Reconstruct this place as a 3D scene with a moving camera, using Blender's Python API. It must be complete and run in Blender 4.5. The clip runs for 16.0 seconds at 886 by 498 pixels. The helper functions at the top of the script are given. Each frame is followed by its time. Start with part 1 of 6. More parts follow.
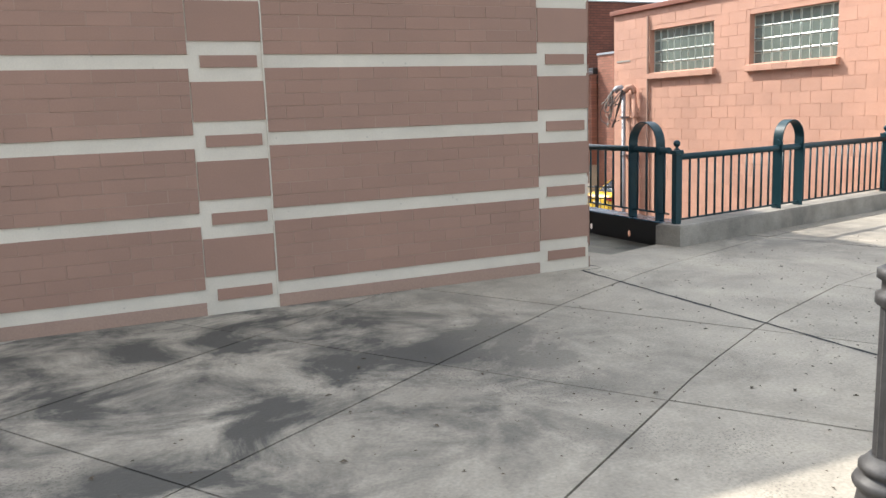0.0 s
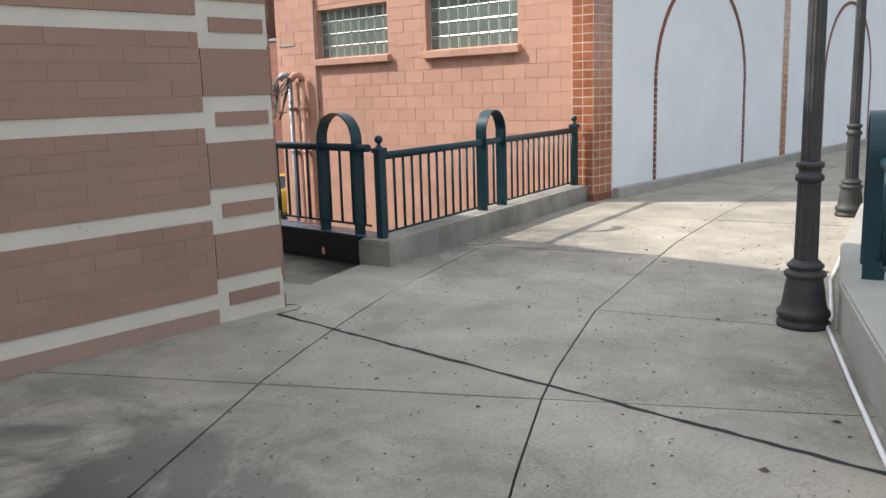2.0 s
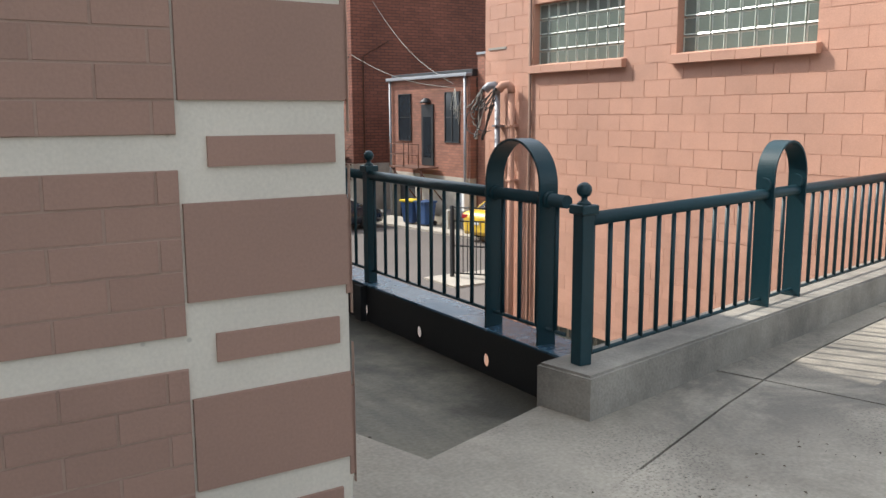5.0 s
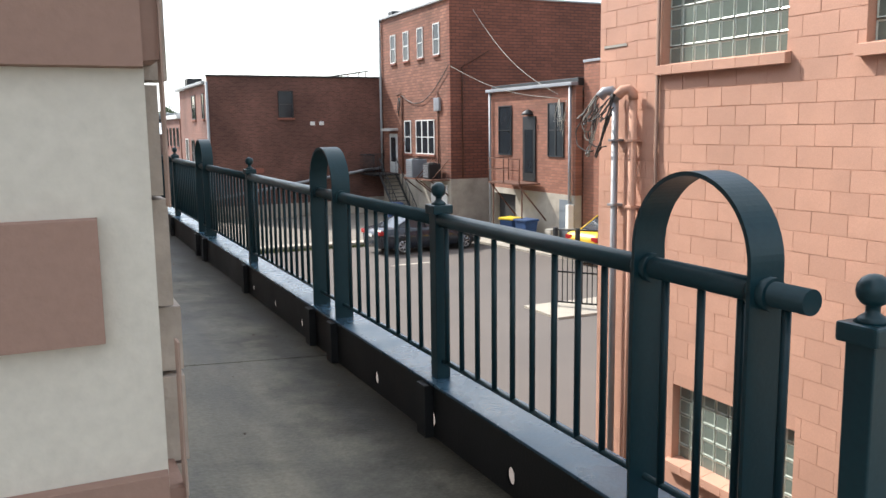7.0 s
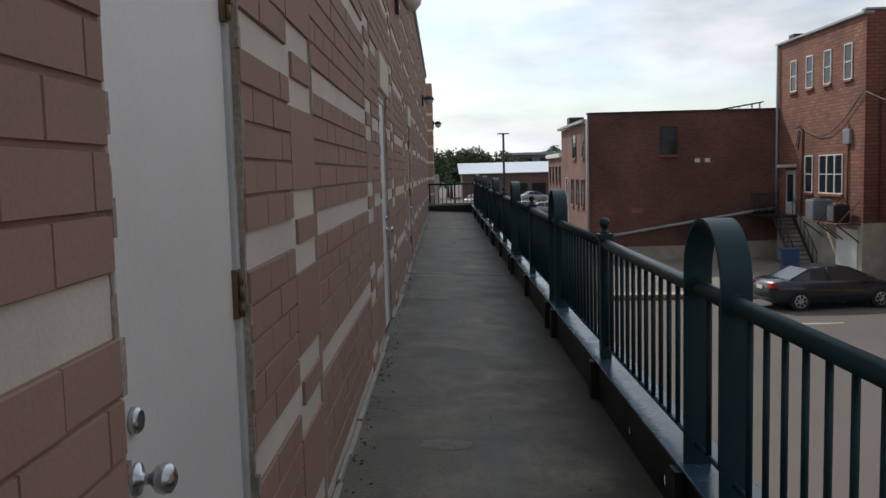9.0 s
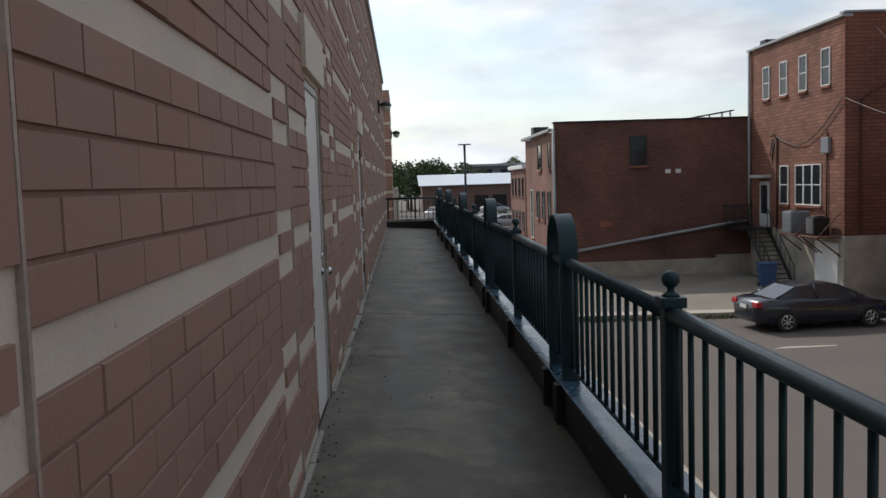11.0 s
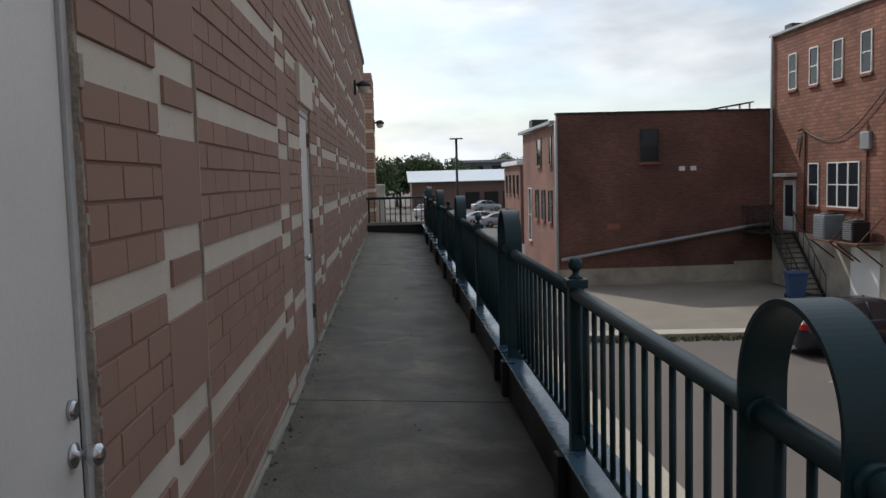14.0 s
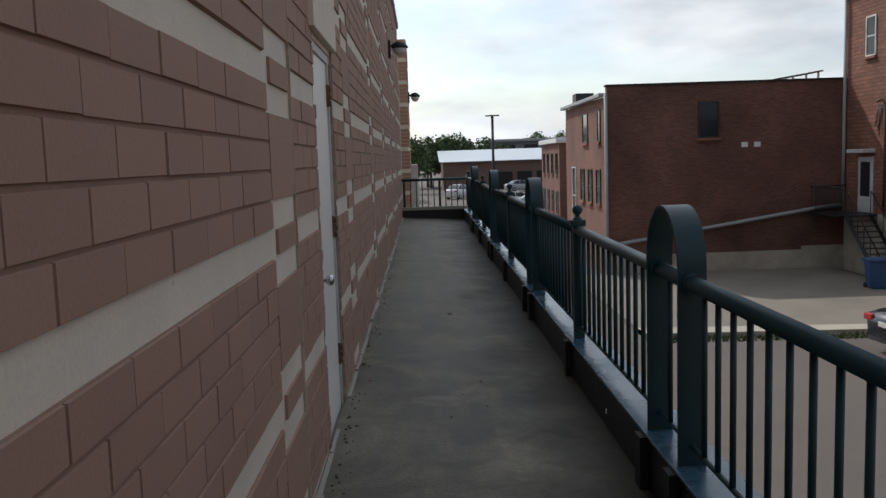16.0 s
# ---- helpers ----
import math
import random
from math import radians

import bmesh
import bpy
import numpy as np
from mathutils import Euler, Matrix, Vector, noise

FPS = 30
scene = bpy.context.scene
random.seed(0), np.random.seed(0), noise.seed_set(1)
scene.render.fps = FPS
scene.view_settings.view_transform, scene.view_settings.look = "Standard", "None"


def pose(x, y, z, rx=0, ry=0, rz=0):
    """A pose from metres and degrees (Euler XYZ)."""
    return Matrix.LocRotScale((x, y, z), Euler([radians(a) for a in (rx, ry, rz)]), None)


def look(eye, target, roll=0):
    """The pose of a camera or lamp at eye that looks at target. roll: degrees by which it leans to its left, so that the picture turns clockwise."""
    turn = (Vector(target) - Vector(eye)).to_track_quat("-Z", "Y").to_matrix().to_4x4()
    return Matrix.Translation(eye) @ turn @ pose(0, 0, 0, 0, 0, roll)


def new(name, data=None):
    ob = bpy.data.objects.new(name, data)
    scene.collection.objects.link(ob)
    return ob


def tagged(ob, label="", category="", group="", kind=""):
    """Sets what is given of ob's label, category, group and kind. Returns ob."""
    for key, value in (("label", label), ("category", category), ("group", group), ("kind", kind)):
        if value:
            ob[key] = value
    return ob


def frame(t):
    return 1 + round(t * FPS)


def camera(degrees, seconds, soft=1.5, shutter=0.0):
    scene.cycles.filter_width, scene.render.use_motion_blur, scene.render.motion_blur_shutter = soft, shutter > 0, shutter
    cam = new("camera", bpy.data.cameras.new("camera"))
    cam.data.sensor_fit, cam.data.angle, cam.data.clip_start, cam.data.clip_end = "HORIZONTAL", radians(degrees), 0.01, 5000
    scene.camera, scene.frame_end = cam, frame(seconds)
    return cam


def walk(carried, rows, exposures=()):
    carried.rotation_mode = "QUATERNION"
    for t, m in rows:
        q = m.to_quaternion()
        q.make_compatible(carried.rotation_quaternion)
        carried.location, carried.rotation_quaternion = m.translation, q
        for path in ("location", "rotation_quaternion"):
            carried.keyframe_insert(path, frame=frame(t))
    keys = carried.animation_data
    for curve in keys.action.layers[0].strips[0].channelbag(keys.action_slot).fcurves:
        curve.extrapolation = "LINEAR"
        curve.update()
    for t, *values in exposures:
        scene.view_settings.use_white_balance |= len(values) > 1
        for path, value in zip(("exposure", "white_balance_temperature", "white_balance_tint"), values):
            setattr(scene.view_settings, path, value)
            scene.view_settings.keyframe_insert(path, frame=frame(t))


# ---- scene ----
cam = camera(55.4, 16.0)
PATH = [
    (0, (-4.669, -6.766, 1.538), (-3.847, -4.971, 1.219), -2.0),
    (0.5, (-4.562, -6.298, 1.543), (-3.473, -4.647, 1.244), -1.9),
    (1, (-4.326, -5.858, 1.57), (-3.105, -4.301, 1.276), -2.2),
    (1.5, (-4.043, -5.288, 1.569), (-2.696, -3.844, 1.256), -1.9),
    (2, (-3.655, -4.878, 1.499), (-2.2, -3.555, 1.137), -1.8),
    (2.5, (-3.179, -4.496, 1.464), (-1.63, -3.298, 1.059), -0.5),
    (3, (-2.695, -4.248, 1.448), (-1.144, -3.064, 1.01), 0.1),
    (3.5, (-2.197, -3.858, 1.445), (-0.752, -2.538, 1.035), 0.5),
    (4, (-1.796, -3.432, 1.476), (-0.514, -1.942, 1.105), 0.0),
    (4.5, (-1.476, -3.02, 1.497), (-0.356, -1.393, 1.19), -0.5),
    (4.7, (-1.383, -2.823, 1.483), (-0.297, -1.172, 1.176), -0.4),
    (6.8, (-0.187, -0.852, 1.5), (0.721, 0.901, 1.183), -1.1),
    (7, (-0.085, -0.648, 1.485), (0.762, 1.141, 1.203), -0.8),
    (7.5, (0.178, -0.272, 1.498), (0.815, 1.612, 1.29), -0.7),
    (8, (0.416, 0.203, 1.561), (0.759, 2.166, 1.399), -0.5),
    (8.5, (0.532, 0.794, 1.586), (0.656, 2.784, 1.425), -0.7),
    (9, (0.569, 1.436, 1.589), (0.565, 3.428, 1.409), -1.5),
    (9.5, (0.513, 1.964, 1.631), (0.48, 3.957, 1.466), -2.5),
    (10, (0.576, 2.569, 1.65), (0.594, 4.563, 1.498), -2.1),
    (10.2, (0.583, 2.833, 1.61), (0.642, 4.826, 1.457), -2.2),
    (12.3, (0.6, 5.616, 1.702), (0.71, 7.605, 1.528), -1.6),
    (12.5, (0.612, 5.889, 1.68), (0.732, 7.877, 1.494), -1.5),
    (13, (0.678, 6.637, 1.678), (0.828, 8.622, 1.481), -1.6),
    (13.5, (0.759, 7.351, 1.684), (0.888, 9.339, 1.505), -1.4),
    (14, (0.783, 8.027, 1.683), (0.898, 10.017, 1.518), -1.5),
    (14.5, (0.772, 8.776, 1.673), (0.883, 10.766, 1.514), -1.7),
    (15, (0.699, 9.45, 1.679), (0.808, 11.44, 1.51), -1.8),
    (15.5, (0.629, 10.171, 1.674), (0.702, 12.161, 1.491), -2.2),
    (16, (0.554, 10.875, 1.664), (0.597, 12.864, 1.454), -1.9),
]
EXPOSURES = [(0, 1.18), (0.5, 1.0), (1.5, 0.82), (2.5, 0.74), (4.7, 0.78), (6.8, 1.05), (7.2, 1.0), (7.6, 0.4), (8.2, -0.3), (9.0, -0.3), (16.0, -0.32)]
walk(cam, [(t, look(eye, target, roll)) for t, eye, target, roll in PATH], EXPOSURES)


# ---- light ----
world = bpy.data.worlds.new("sky_world")
scene.world = world
world.use_nodes = True
SUN_WAY = Vector((-0.50, 0.93, 1.0)).normalized()      # towards the sun
SUN_EL = math.asin(SUN_WAY.z)
SUN_AZ = math.atan2(SUN_WAY.x, SUN_WAY.y)


def build_sky():
    nt = world.node_tree
    nt.nodes.clear()
    out = nt.nodes.new("ShaderNodeOutputWorld")
    bg = nt.nodes.new("ShaderNodeBackground")
    bg.inputs["Strength"].default_value = 0.125
    sky = nt.nodes.new("ShaderNodeTexSky")
    sky.sky_type = "NISHITA"
    sky.sun_disc = False
    sky.sun_elevation = SUN_EL
    sky.sun_rotation = SUN_AZ
    sky.dust_density = 1.0
    co = nt.nodes.new("ShaderNodeTexCoord")
    mp = nt.nodes.new("ShaderNodeMapping")
    mp.inputs["Scale"].default_value = (1.0, 1.0, 3.2)
    mp.inputs["Location"].default_value = (0.35, 0.1, 0.2)
    nz = nt.nodes.new("ShaderNodeTexNoise")
    nz.inputs["Scale"].default_value = 2.6
    nz.inputs["Detail"].default_value = 9.0
    nz.inputs["Roughness"].default_value = 0.56
    cover = nt.nodes.new("ShaderNodeValToRGB")
    cover.color_ramp.elements[0].position = 0.36
    cover.color_ramp.elements[1].position = 0.58
    nz2 = nt.nodes.new("ShaderNodeTexNoise")
    nz2.inputs["Scale"].default_value = 5.5
    nz2.inputs["Detail"].default_value = 7.0
    tone = nt.nodes.new("ShaderNodeValToRGB")
    tone.color_ramp.elements[0].position = 0.36
    tone.color_ramp.elements[0].color = (4.8, 5.15, 5.6, 1)
    tone.color_ramp.elements[1].position = 0.62
    tone.color_ramp.elements[1].color = (7.2, 7.5, 7.8, 1)
    mix = nt.nodes.new("ShaderNodeMix")
    mix.data_type = "RGBA"
    ln = nt.links.new
    ln(co.outputs["Generated"], mp.inputs["Vector"])
    ln(mp.outputs["Vector"], nz.inputs["Vector"])
    ln(mp.outputs["Vector"], nz2.inputs["Vector"])
    ln(nz.outputs["Fac"], cover.inputs["Fac"])
    ln(nz2.outputs["Fac"], tone.inputs["Fac"])
    ln(cover.outputs["Color"], mix.inputs["Factor"])
    ln(sky.outputs["Color"], mix.inputs[6])
    ln(tone.outputs["Color"], mix.inputs[7])
    # clouds are brighter towards the sun
    dot = nt.nodes.new("ShaderNodeVectorMath")
    dot.operation = "DOT_PRODUCT"
    dot.inputs[1].default_value = SUN_WAY
    ln(co.outputs["Generated"], dot.inputs[0])
    near = nt.nodes.new("ShaderNodeMapRange")
    near.inputs["From Min"].default_value = 0.0
    near.inputs["From Max"].default_value = 1.0
    near.inputs["To Min"].default_value = 0.82
    near.inputs["To Max"].default_value = 1.65
    ln(dot.outputs["Value"], near.inputs["Value"])
    gain = nt.nodes.new("ShaderNodeVectorMath")
    gain.operation = "SCALE"
    ln(mix.outputs[2], gain.inputs[0])
    ln(near.outputs["Result"], gain.inputs["Scale"])
    ln(gain.outputs[0], bg.inputs["Color"])
    ln(bg.outputs["Background"], out.inputs["Surface"])


build_sky()
sun_data = bpy.data.lights.new("sun", "SUN")
sun_data.energy = 3.4
sun_data.angle = radians(0.55)
sun_data.color = (1.0, 0.95, 0.87)
sun = new("sun", sun_data)
sun.matrix_world = look(SUN_WAY * 60, (0, 0, 0))


# ---- materials ----
def material(name, color, rough=0.8, metal=0.0, vary=0.12, grain=60.0, stain=0.25, stain_scale=0.8, bump=0.15,
             island=0.0, dark=None, coat=0.0, spec=0.5, speck=0.0, stretch=None, blotch=0.0, pits=0.0, silt_shade=None):
    """A painted, mineral or metal surface: a base colour with fine grain, broad stains and relief."""
    m = bpy.data.materials.new(name)
    m.use_nodes = True
    nt = m.node_tree
    b = nt.nodes["Principled BSDF"]
    b.inputs["Roughness"].default_value = rough
    b.inputs["Metallic"].default_value = metal
    b.inputs["Coat Weight"].default_value = coat
    b.inputs["Specular IOR Level"].default_value = spec
    ln = nt.links.new
    geo = nt.nodes.new("ShaderNodeNewGeometry")
    fine = nt.nodes.new("ShaderNodeTexNoise")
    fine.inputs["Scale"].default_value = grain
    fine.inputs["Detail"].default_value = 4.0
    broad = nt.nodes.new("ShaderNodeTexNoise")
    broad.inputs["Scale"].default_value = stain_scale
    broad.inputs["Detail"].default_value = 7.0
    broad.inputs["Roughness"].default_value = 0.62
    ln(geo.outputs["Position"], fine.inputs["Vector"])
    where = geo.outputs["Position"]
    if stretch:
        mp = nt.nodes.new("ShaderNodeMapping")
        mp.inputs["Scale"].default_value = stretch
        ln(where, mp.inputs["Vector"])
        where = mp.outputs["Vector"]
    ln(where, broad.inputs["Vector"])

    def level(src, low, high, a, c):
        r = nt.nodes.new("ShaderNodeMapRange")
        r.inputs["From Min"].default_value = a
        r.inputs["From Max"].default_value = c
        r.inputs["To Min"].default_value = low
        r.inputs["To Max"].default_value = high
        ln(src, r.inputs["Value"])
        return r.outputs["Result"]

    def times(a, c):
        k = nt.nodes.new("ShaderNodeMath")
        k.operation = "MULTIPLY"
        ln(a, k.inputs[0])
        ln(c, k.inputs[1])
        return k.outputs[0]

    value = times(level(fine.outputs["Fac"], 1 - vary, 1 + vary, 0.3, 0.7), level(broad.outputs["Fac"], 1 - stain, 1 + stain * 0.5, 0.32, 0.68))
    if island:
        info = nt.nodes.new("ShaderNodeObjectInfo")
        add = nt.nodes.new("ShaderNodeMath")
        add.operation = "ADD"
        ln(info.outputs["Random"], add.inputs[0])
        ln(geo.outputs["Random Per Island"], add.inputs[1])
        frac = nt.nodes.new("ShaderNodeMath")
        frac.operation = "FRACT"
        ln(add.outputs[0], frac.inputs[0])
        value = times(value, level(frac.outputs[0], 1 - island, 1 + island, 0.0, 1.0))
    if speck:
        spot = nt.nodes.new("ShaderNodeTexVoronoi")
        spot.inputs["Scale"].default_value = 9.0
        ln(geo.outputs["Position"], spot.inputs["Vector"])
        value = times(value, level(spot.outputs["Distance"], 1 - speck, 1.0, 0.05, 0.09))
    if blotch:
        # soft dark spills with their own outline
        spill = nt.nodes.new("ShaderNodeTexNoise")
        spill.inputs["Scale"].default_value = 0.9
        spill.inputs["Detail"].default_value = 10.0
        spill.inputs["Roughness"].default_value = 0.7
        spill.inputs["Distortion"].default_value = 0.8
        ln(geo.outputs["Position"], spill.inputs["Vector"])
        value = times(value, level(spill.outputs["Fac"], 1.0, 1 - blotch, 0.5, 0.66))
    if silt_shade:
        # a ragged darkening towards one side, silt and the beam's shade put into the colour: (from x, to x, strength)
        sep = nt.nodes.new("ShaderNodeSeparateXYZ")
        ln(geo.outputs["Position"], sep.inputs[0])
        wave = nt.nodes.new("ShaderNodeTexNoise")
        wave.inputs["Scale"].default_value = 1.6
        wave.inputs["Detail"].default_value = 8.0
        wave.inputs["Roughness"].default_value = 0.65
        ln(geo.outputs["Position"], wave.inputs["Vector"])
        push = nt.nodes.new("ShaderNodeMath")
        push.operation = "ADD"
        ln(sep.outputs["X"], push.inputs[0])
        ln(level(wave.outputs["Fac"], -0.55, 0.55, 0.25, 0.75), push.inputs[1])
        value = times(value, level(push.outputs[0], 1.0, 1 - silt_shade[2], silt_shade[0], silt_shade[1]))
    if pits:
        # worn patches where small stones show
        worn = nt.nodes.new("ShaderNodeTexNoise")
        worn.inputs["Scale"].default_value = 1.1
        worn.inputs["Detail"].default_value = 3.0
        ln(geo.outputs["Position"], worn.inputs["Vector"])
        stone = nt.nodes.new("ShaderNodeTexVoronoi")
        stone.inputs["Scale"].default_value = 62.0
        ln(geo.outputs["Position"], stone.inputs["Vector"])
        grit = times(level(worn.outputs["Fac"], 0.0, 1.0, 0.48, 0.62), level(stone.outputs["Distance"], pits, 0.0, 0.18, 0.42))
        flip = nt.nodes.new("ShaderNodeMath")
        flip.operation = "SUBTRACT"
        flip.inputs[0].default_value = 1.0
        ln(grit, flip.inputs[1])
        value = times(value, flip.outputs[0])
    col = nt.nodes.new("ShaderNodeMix")
    col.data_type = "RGBA"
    col.blend_type = "MULTIPLY"
    col.inputs["Factor"].default_value = 1.0
    col.inputs[6].default_value = (*color, 1)
    tint = nt.nodes.new("ShaderNodeCombineColor")
    for n in range(3):
        ln(value, tint.inputs[n])
    ln(tint.outputs["Color"], col.inputs[7])
    last = col.outputs[2]
    # stains with their own outline: (colour, centre, radius, strength)
    for tone, centre, radius, strength in dark or ():
        sub = nt.nodes.new("ShaderNodeVectorMath")
        sub.operation = "DISTANCE"
        sub.inputs[1].default_value = centre
        ln(geo.outputs["Position"], sub.inputs[0])
        near = level(sub.outputs["Value"], 1.0, 0.0, radius * 0.45, radius)
        patch = nt.nodes.new("ShaderNodeTexNoise")
        patch.inputs["Scale"].default_value = 1.35
        patch.inputs["Detail"].default_value = 8.0
        patch.inputs["Roughness"].default_value = 0.66
        patch.inputs["Distortion"].default_value = 0.5
        ln(geo.outputs["Position"], patch.inputs["Vector"])
        fac = times(near, level(patch.outputs["Fac"], 0.0, strength, 0.40, 0.57))
        st = nt.nodes.new("ShaderNodeMix")
        st.data_type = "RGBA"
        ln(fac, st.inputs["Factor"])
        ln(last, st.inputs[6])
        st.inputs[7].default_value = (*tone, 1)
        last = st.outputs[2]
    ln(last, b.inputs["Base Color"])
    ln(level(broad.outputs["Fac"], max(rough - 0.12, 0.02), min(rough + 0.1, 1), 0.3, 0.7), b.inputs["Roughness"])
    if bump:
        bp = nt.nodes.new("ShaderNodeBump")
        bp.inputs["Strength"].default_value = bump
        bp.inputs["Distance"].default_value = 0.01
        ln(fine.outputs["Fac"], bp.inputs["Height"])
        ln(bp.outputs["Normal"], b.inputs["Normal"])
    return m


def glass_material(name, color, rough=0.08, see=0.0):
    m = material(name, color, rough, vary=0.05, stain=0.2, bump=0.0, spec=0.8)
    m.node_tree.nodes["Principled BSDF"].inputs["Transmission Weight"].default_value = see
    return m


def brick_material(name, color, mortar, width, height, joint=0.012, axis="x", island=0.1, stain=0.3):
    """Far brickwork: rows of bricks with mortar joints on an upright wall that runs along the axis."""
    m = bpy.data.materials.new(name)
    m.use_nodes = True
    nt = m.node_tree
    ln = nt.links.new
    b = nt.nodes["Principled BSDF"]
    b.inputs["Roughness"].default_value = 0.88
    geo = nt.nodes.new("ShaderNodeNewGeometry")
    sep = nt.nodes.new("ShaderNodeSeparateXYZ")
    com = nt.nodes.new("ShaderNodeCombineXYZ")
    ln(geo.outputs["Position"], sep.inputs[0])
    ln(sep.outputs["X" if axis == "x" else "Y"], com.inputs[0])
    ln(sep.outputs["Z"], com.inputs[1])
    br = nt.nodes.new("ShaderNodeTexBrick")
    br.inputs["Scale"].default_value = 1.0
    br.inputs["Brick Width"].default_value = width
    br.inputs["Row Height"].default_value = height
    br.inputs["Mortar Size"].default_value = joint
    br.inputs["Mortar Smooth"].default_value = 0.3
    br.inputs["Color1"].default_value = (*[c * (1 - island * 1.5) for c in color], 1)
    br.inputs["Color2"].default_value = (*[c * (1 + island * 1.5) for c in color], 1)
    br.inputs["Mortar"].default_value = (*mortar, 1)
    ln(com.outputs[0], br.inputs["Vector"])
    nz = nt.nodes.new("ShaderNodeTexNoise")
    nz.inputs["Scale"].default_value = 0.45
    nz.inputs["Detail"].default_value = 8.0
    ln(geo.outputs["Position"], nz.inputs["Vector"])
    rg = nt.nodes.new("ShaderNodeMapRange")
    rg.inputs["From Min"].default_value = 0.3
    rg.inputs["From Max"].default_value = 0.7
    rg.inputs["To Min"].default_value = 1 - stain
    rg.inputs["To Max"].default_value = 1 + stain * 0.6
    ln(nz.outputs["Fac"], rg.inputs["Value"])
    sc = nt.nodes.new("ShaderNodeVectorMath")
    sc.operation = "SCALE"
    ln(br.outputs["Color"], sc.inputs[0])
    ln(rg.outputs["Result"], sc.inputs["Scale"])
    ln(sc.outputs[0], b.inputs["Base Color"])
    bp = nt.nodes.new("ShaderNodeBump")
    bp.inputs["Strength"].default_value = 0.5
    bp.inputs["Distance"].default_value = 0.01
    bp.invert = True
    ln(br.outputs["Fac"], bp.inputs["Height"])
    ln(bp.outputs["Normal"], b.inputs["Normal"])
    return m


BROWN = material("brown_masonry_paint", (0.308, 0.188, 0.143), 0.82, vary=0.05, stain=0.10, stain_scale=1.2, bump=0.11, grain=90, island=0.05)
CREAM = material("cream_masonry_paint", (0.61, 0.56, 0.475), 0.8, vary=0.05, stain=0.12, stain_scale=1.5, bump=0.12, grain=80, speck=0.25)
FRONTMORTAR = material("front_joint_paint", (0.34, 0.232, 0.182), 0.9, vary=0.06, stain=0.1, bump=0.2)
MORTAR = material("brown_joint_paint", (0.245, 0.153, 0.116), 0.9, vary=0.06, stain=0.1, bump=0.2)
PINK = material("salmon_block_paint", (0.56, 0.315, 0.228), 0.85, vary=0.07, stain=0.12, stain_scale=0.9, bump=0.5, grain=110, island=0.06)
PINKJOINT = material("salmon_joint_paint", (0.55, 0.309, 0.224), 0.9, vary=0.06, stain=0.1, bump=0.3)
CONC = material("ramp_concrete", (0.362, 0.325, 0.265), 0.9, vary=0.13, grain=50, stain=0.28, stain_scale=1.3, bump=0.35, island=0.04, speck=0.14, pits=0.42, blotch=0.26,
                dark=(((0.06, 0.057, 0.05), (-4.1, -1.6, 0), 3.6, 0.97), ((0.085, 0.08, 0.072), (2.9, 0.7, 0), 1.9, 0.65), ((0.08, 0.075, 0.066), (0.7, -3.8, 0), 1.2, 0.55)))
JOINT = material("joint_dirt", (0.03, 0.027, 0.024), 0.95, vary=0.2, stain=0.3, bump=0.3)
WALLC = material("kerb_concrete", (0.36, 0.345, 0.305), 0.9, vary=0.08, grain=60, stain=0.2, stain_scale=1.6, bump=0.4)
KERBC = material("stained_kerb_concrete", (0.30, 0.278, 0.24), 0.92, vary=0.1, grain=60, stain=0.42, stain_scale=1.9, bump=0.45, blotch=0.2)
# darkens towards the edge beam, whose shade is painted in with the silt
DECK = material("deck_concrete", (0.184, 0.169, 0.129), 0.6, vary=0.14, grain=48, stain=0.5, stain_scale=1.1, bump=0.35, stretch=(2.6, 0.55, 1.0), blotch=0.34, island=0.05, silt_shade=(0.85, 1.5, 0.72), spec=0.2,
                dark=(((0.055, 0.052, 0.047), (0.8, 12.5, 0), 11.0, 0.6),))
DECKPALE = material("pale_cement_spill", (0.19, 0.178, 0.15), 0.85, vary=0.15, grain=40, stain=0.35, stain_scale=6, bump=0.3)
TEAL = material("dark_teal_paint", (0.008, 0.038, 0.049), 0.42, vary=0.06, stain=0.15, bump=0.06, spec=0.35)
BLACK = material("black_steel_paint", (0.012, 0.014, 0.016), 0.5, vary=0.1, stain=0.25, bump=0.1)
# the sky's sheen on the flange is put into this blue colour
PLATE = material("sky_tinted_flange_paint", (0.042, 0.10, 0.155), 0.28, vary=0.08, stain=0.3, stain_scale=2.5, bump=0.1)
LAMPGREY = material("lamp_post_paint", (0.040, 0.038, 0.037), 0.6, vary=0.2, stain=0.45, stain_scale=7, bump=0.15)
WHITEWALL = material("white_render", (0.78, 0.80, 0.81), 0.85, vary=0.03, stain=0.06, bump=0.15)
REDTILE = material("red_glazed_tile", (0.37, 0.128, 0.065), 0.3, vary=0.08, stain=0.2, stain_scale=3, bump=0.08, island=0.14, coat=0.3)
GROUT = material("pale_grout", (0.62, 0.50, 0.38), 0.9, stain=0.2)
TRIMBRICK = material("arch_trim_brick", (0.24, 0.09, 0.06), 0.8, island=0.2, stain=0.2, bump=0.3)
DOORP = material("pale_grey_door_paint", (0.72, 0.715, 0.685), 0.5, vary=0.03, stain=0.12, bump=0.05)
FRAMEP = material("pale_frame_paint", (0.52, 0.53, 0.52), 0.55, vary=0.05, stain=0.2, stain_scale=4, bump=0.1)
BRASS = material("tarnished_brass", (0.17, 0.105, 0.055), 0.5, metal=0.5, vary=0.15, stain=0.4, stain_scale=12, bump=0.1)
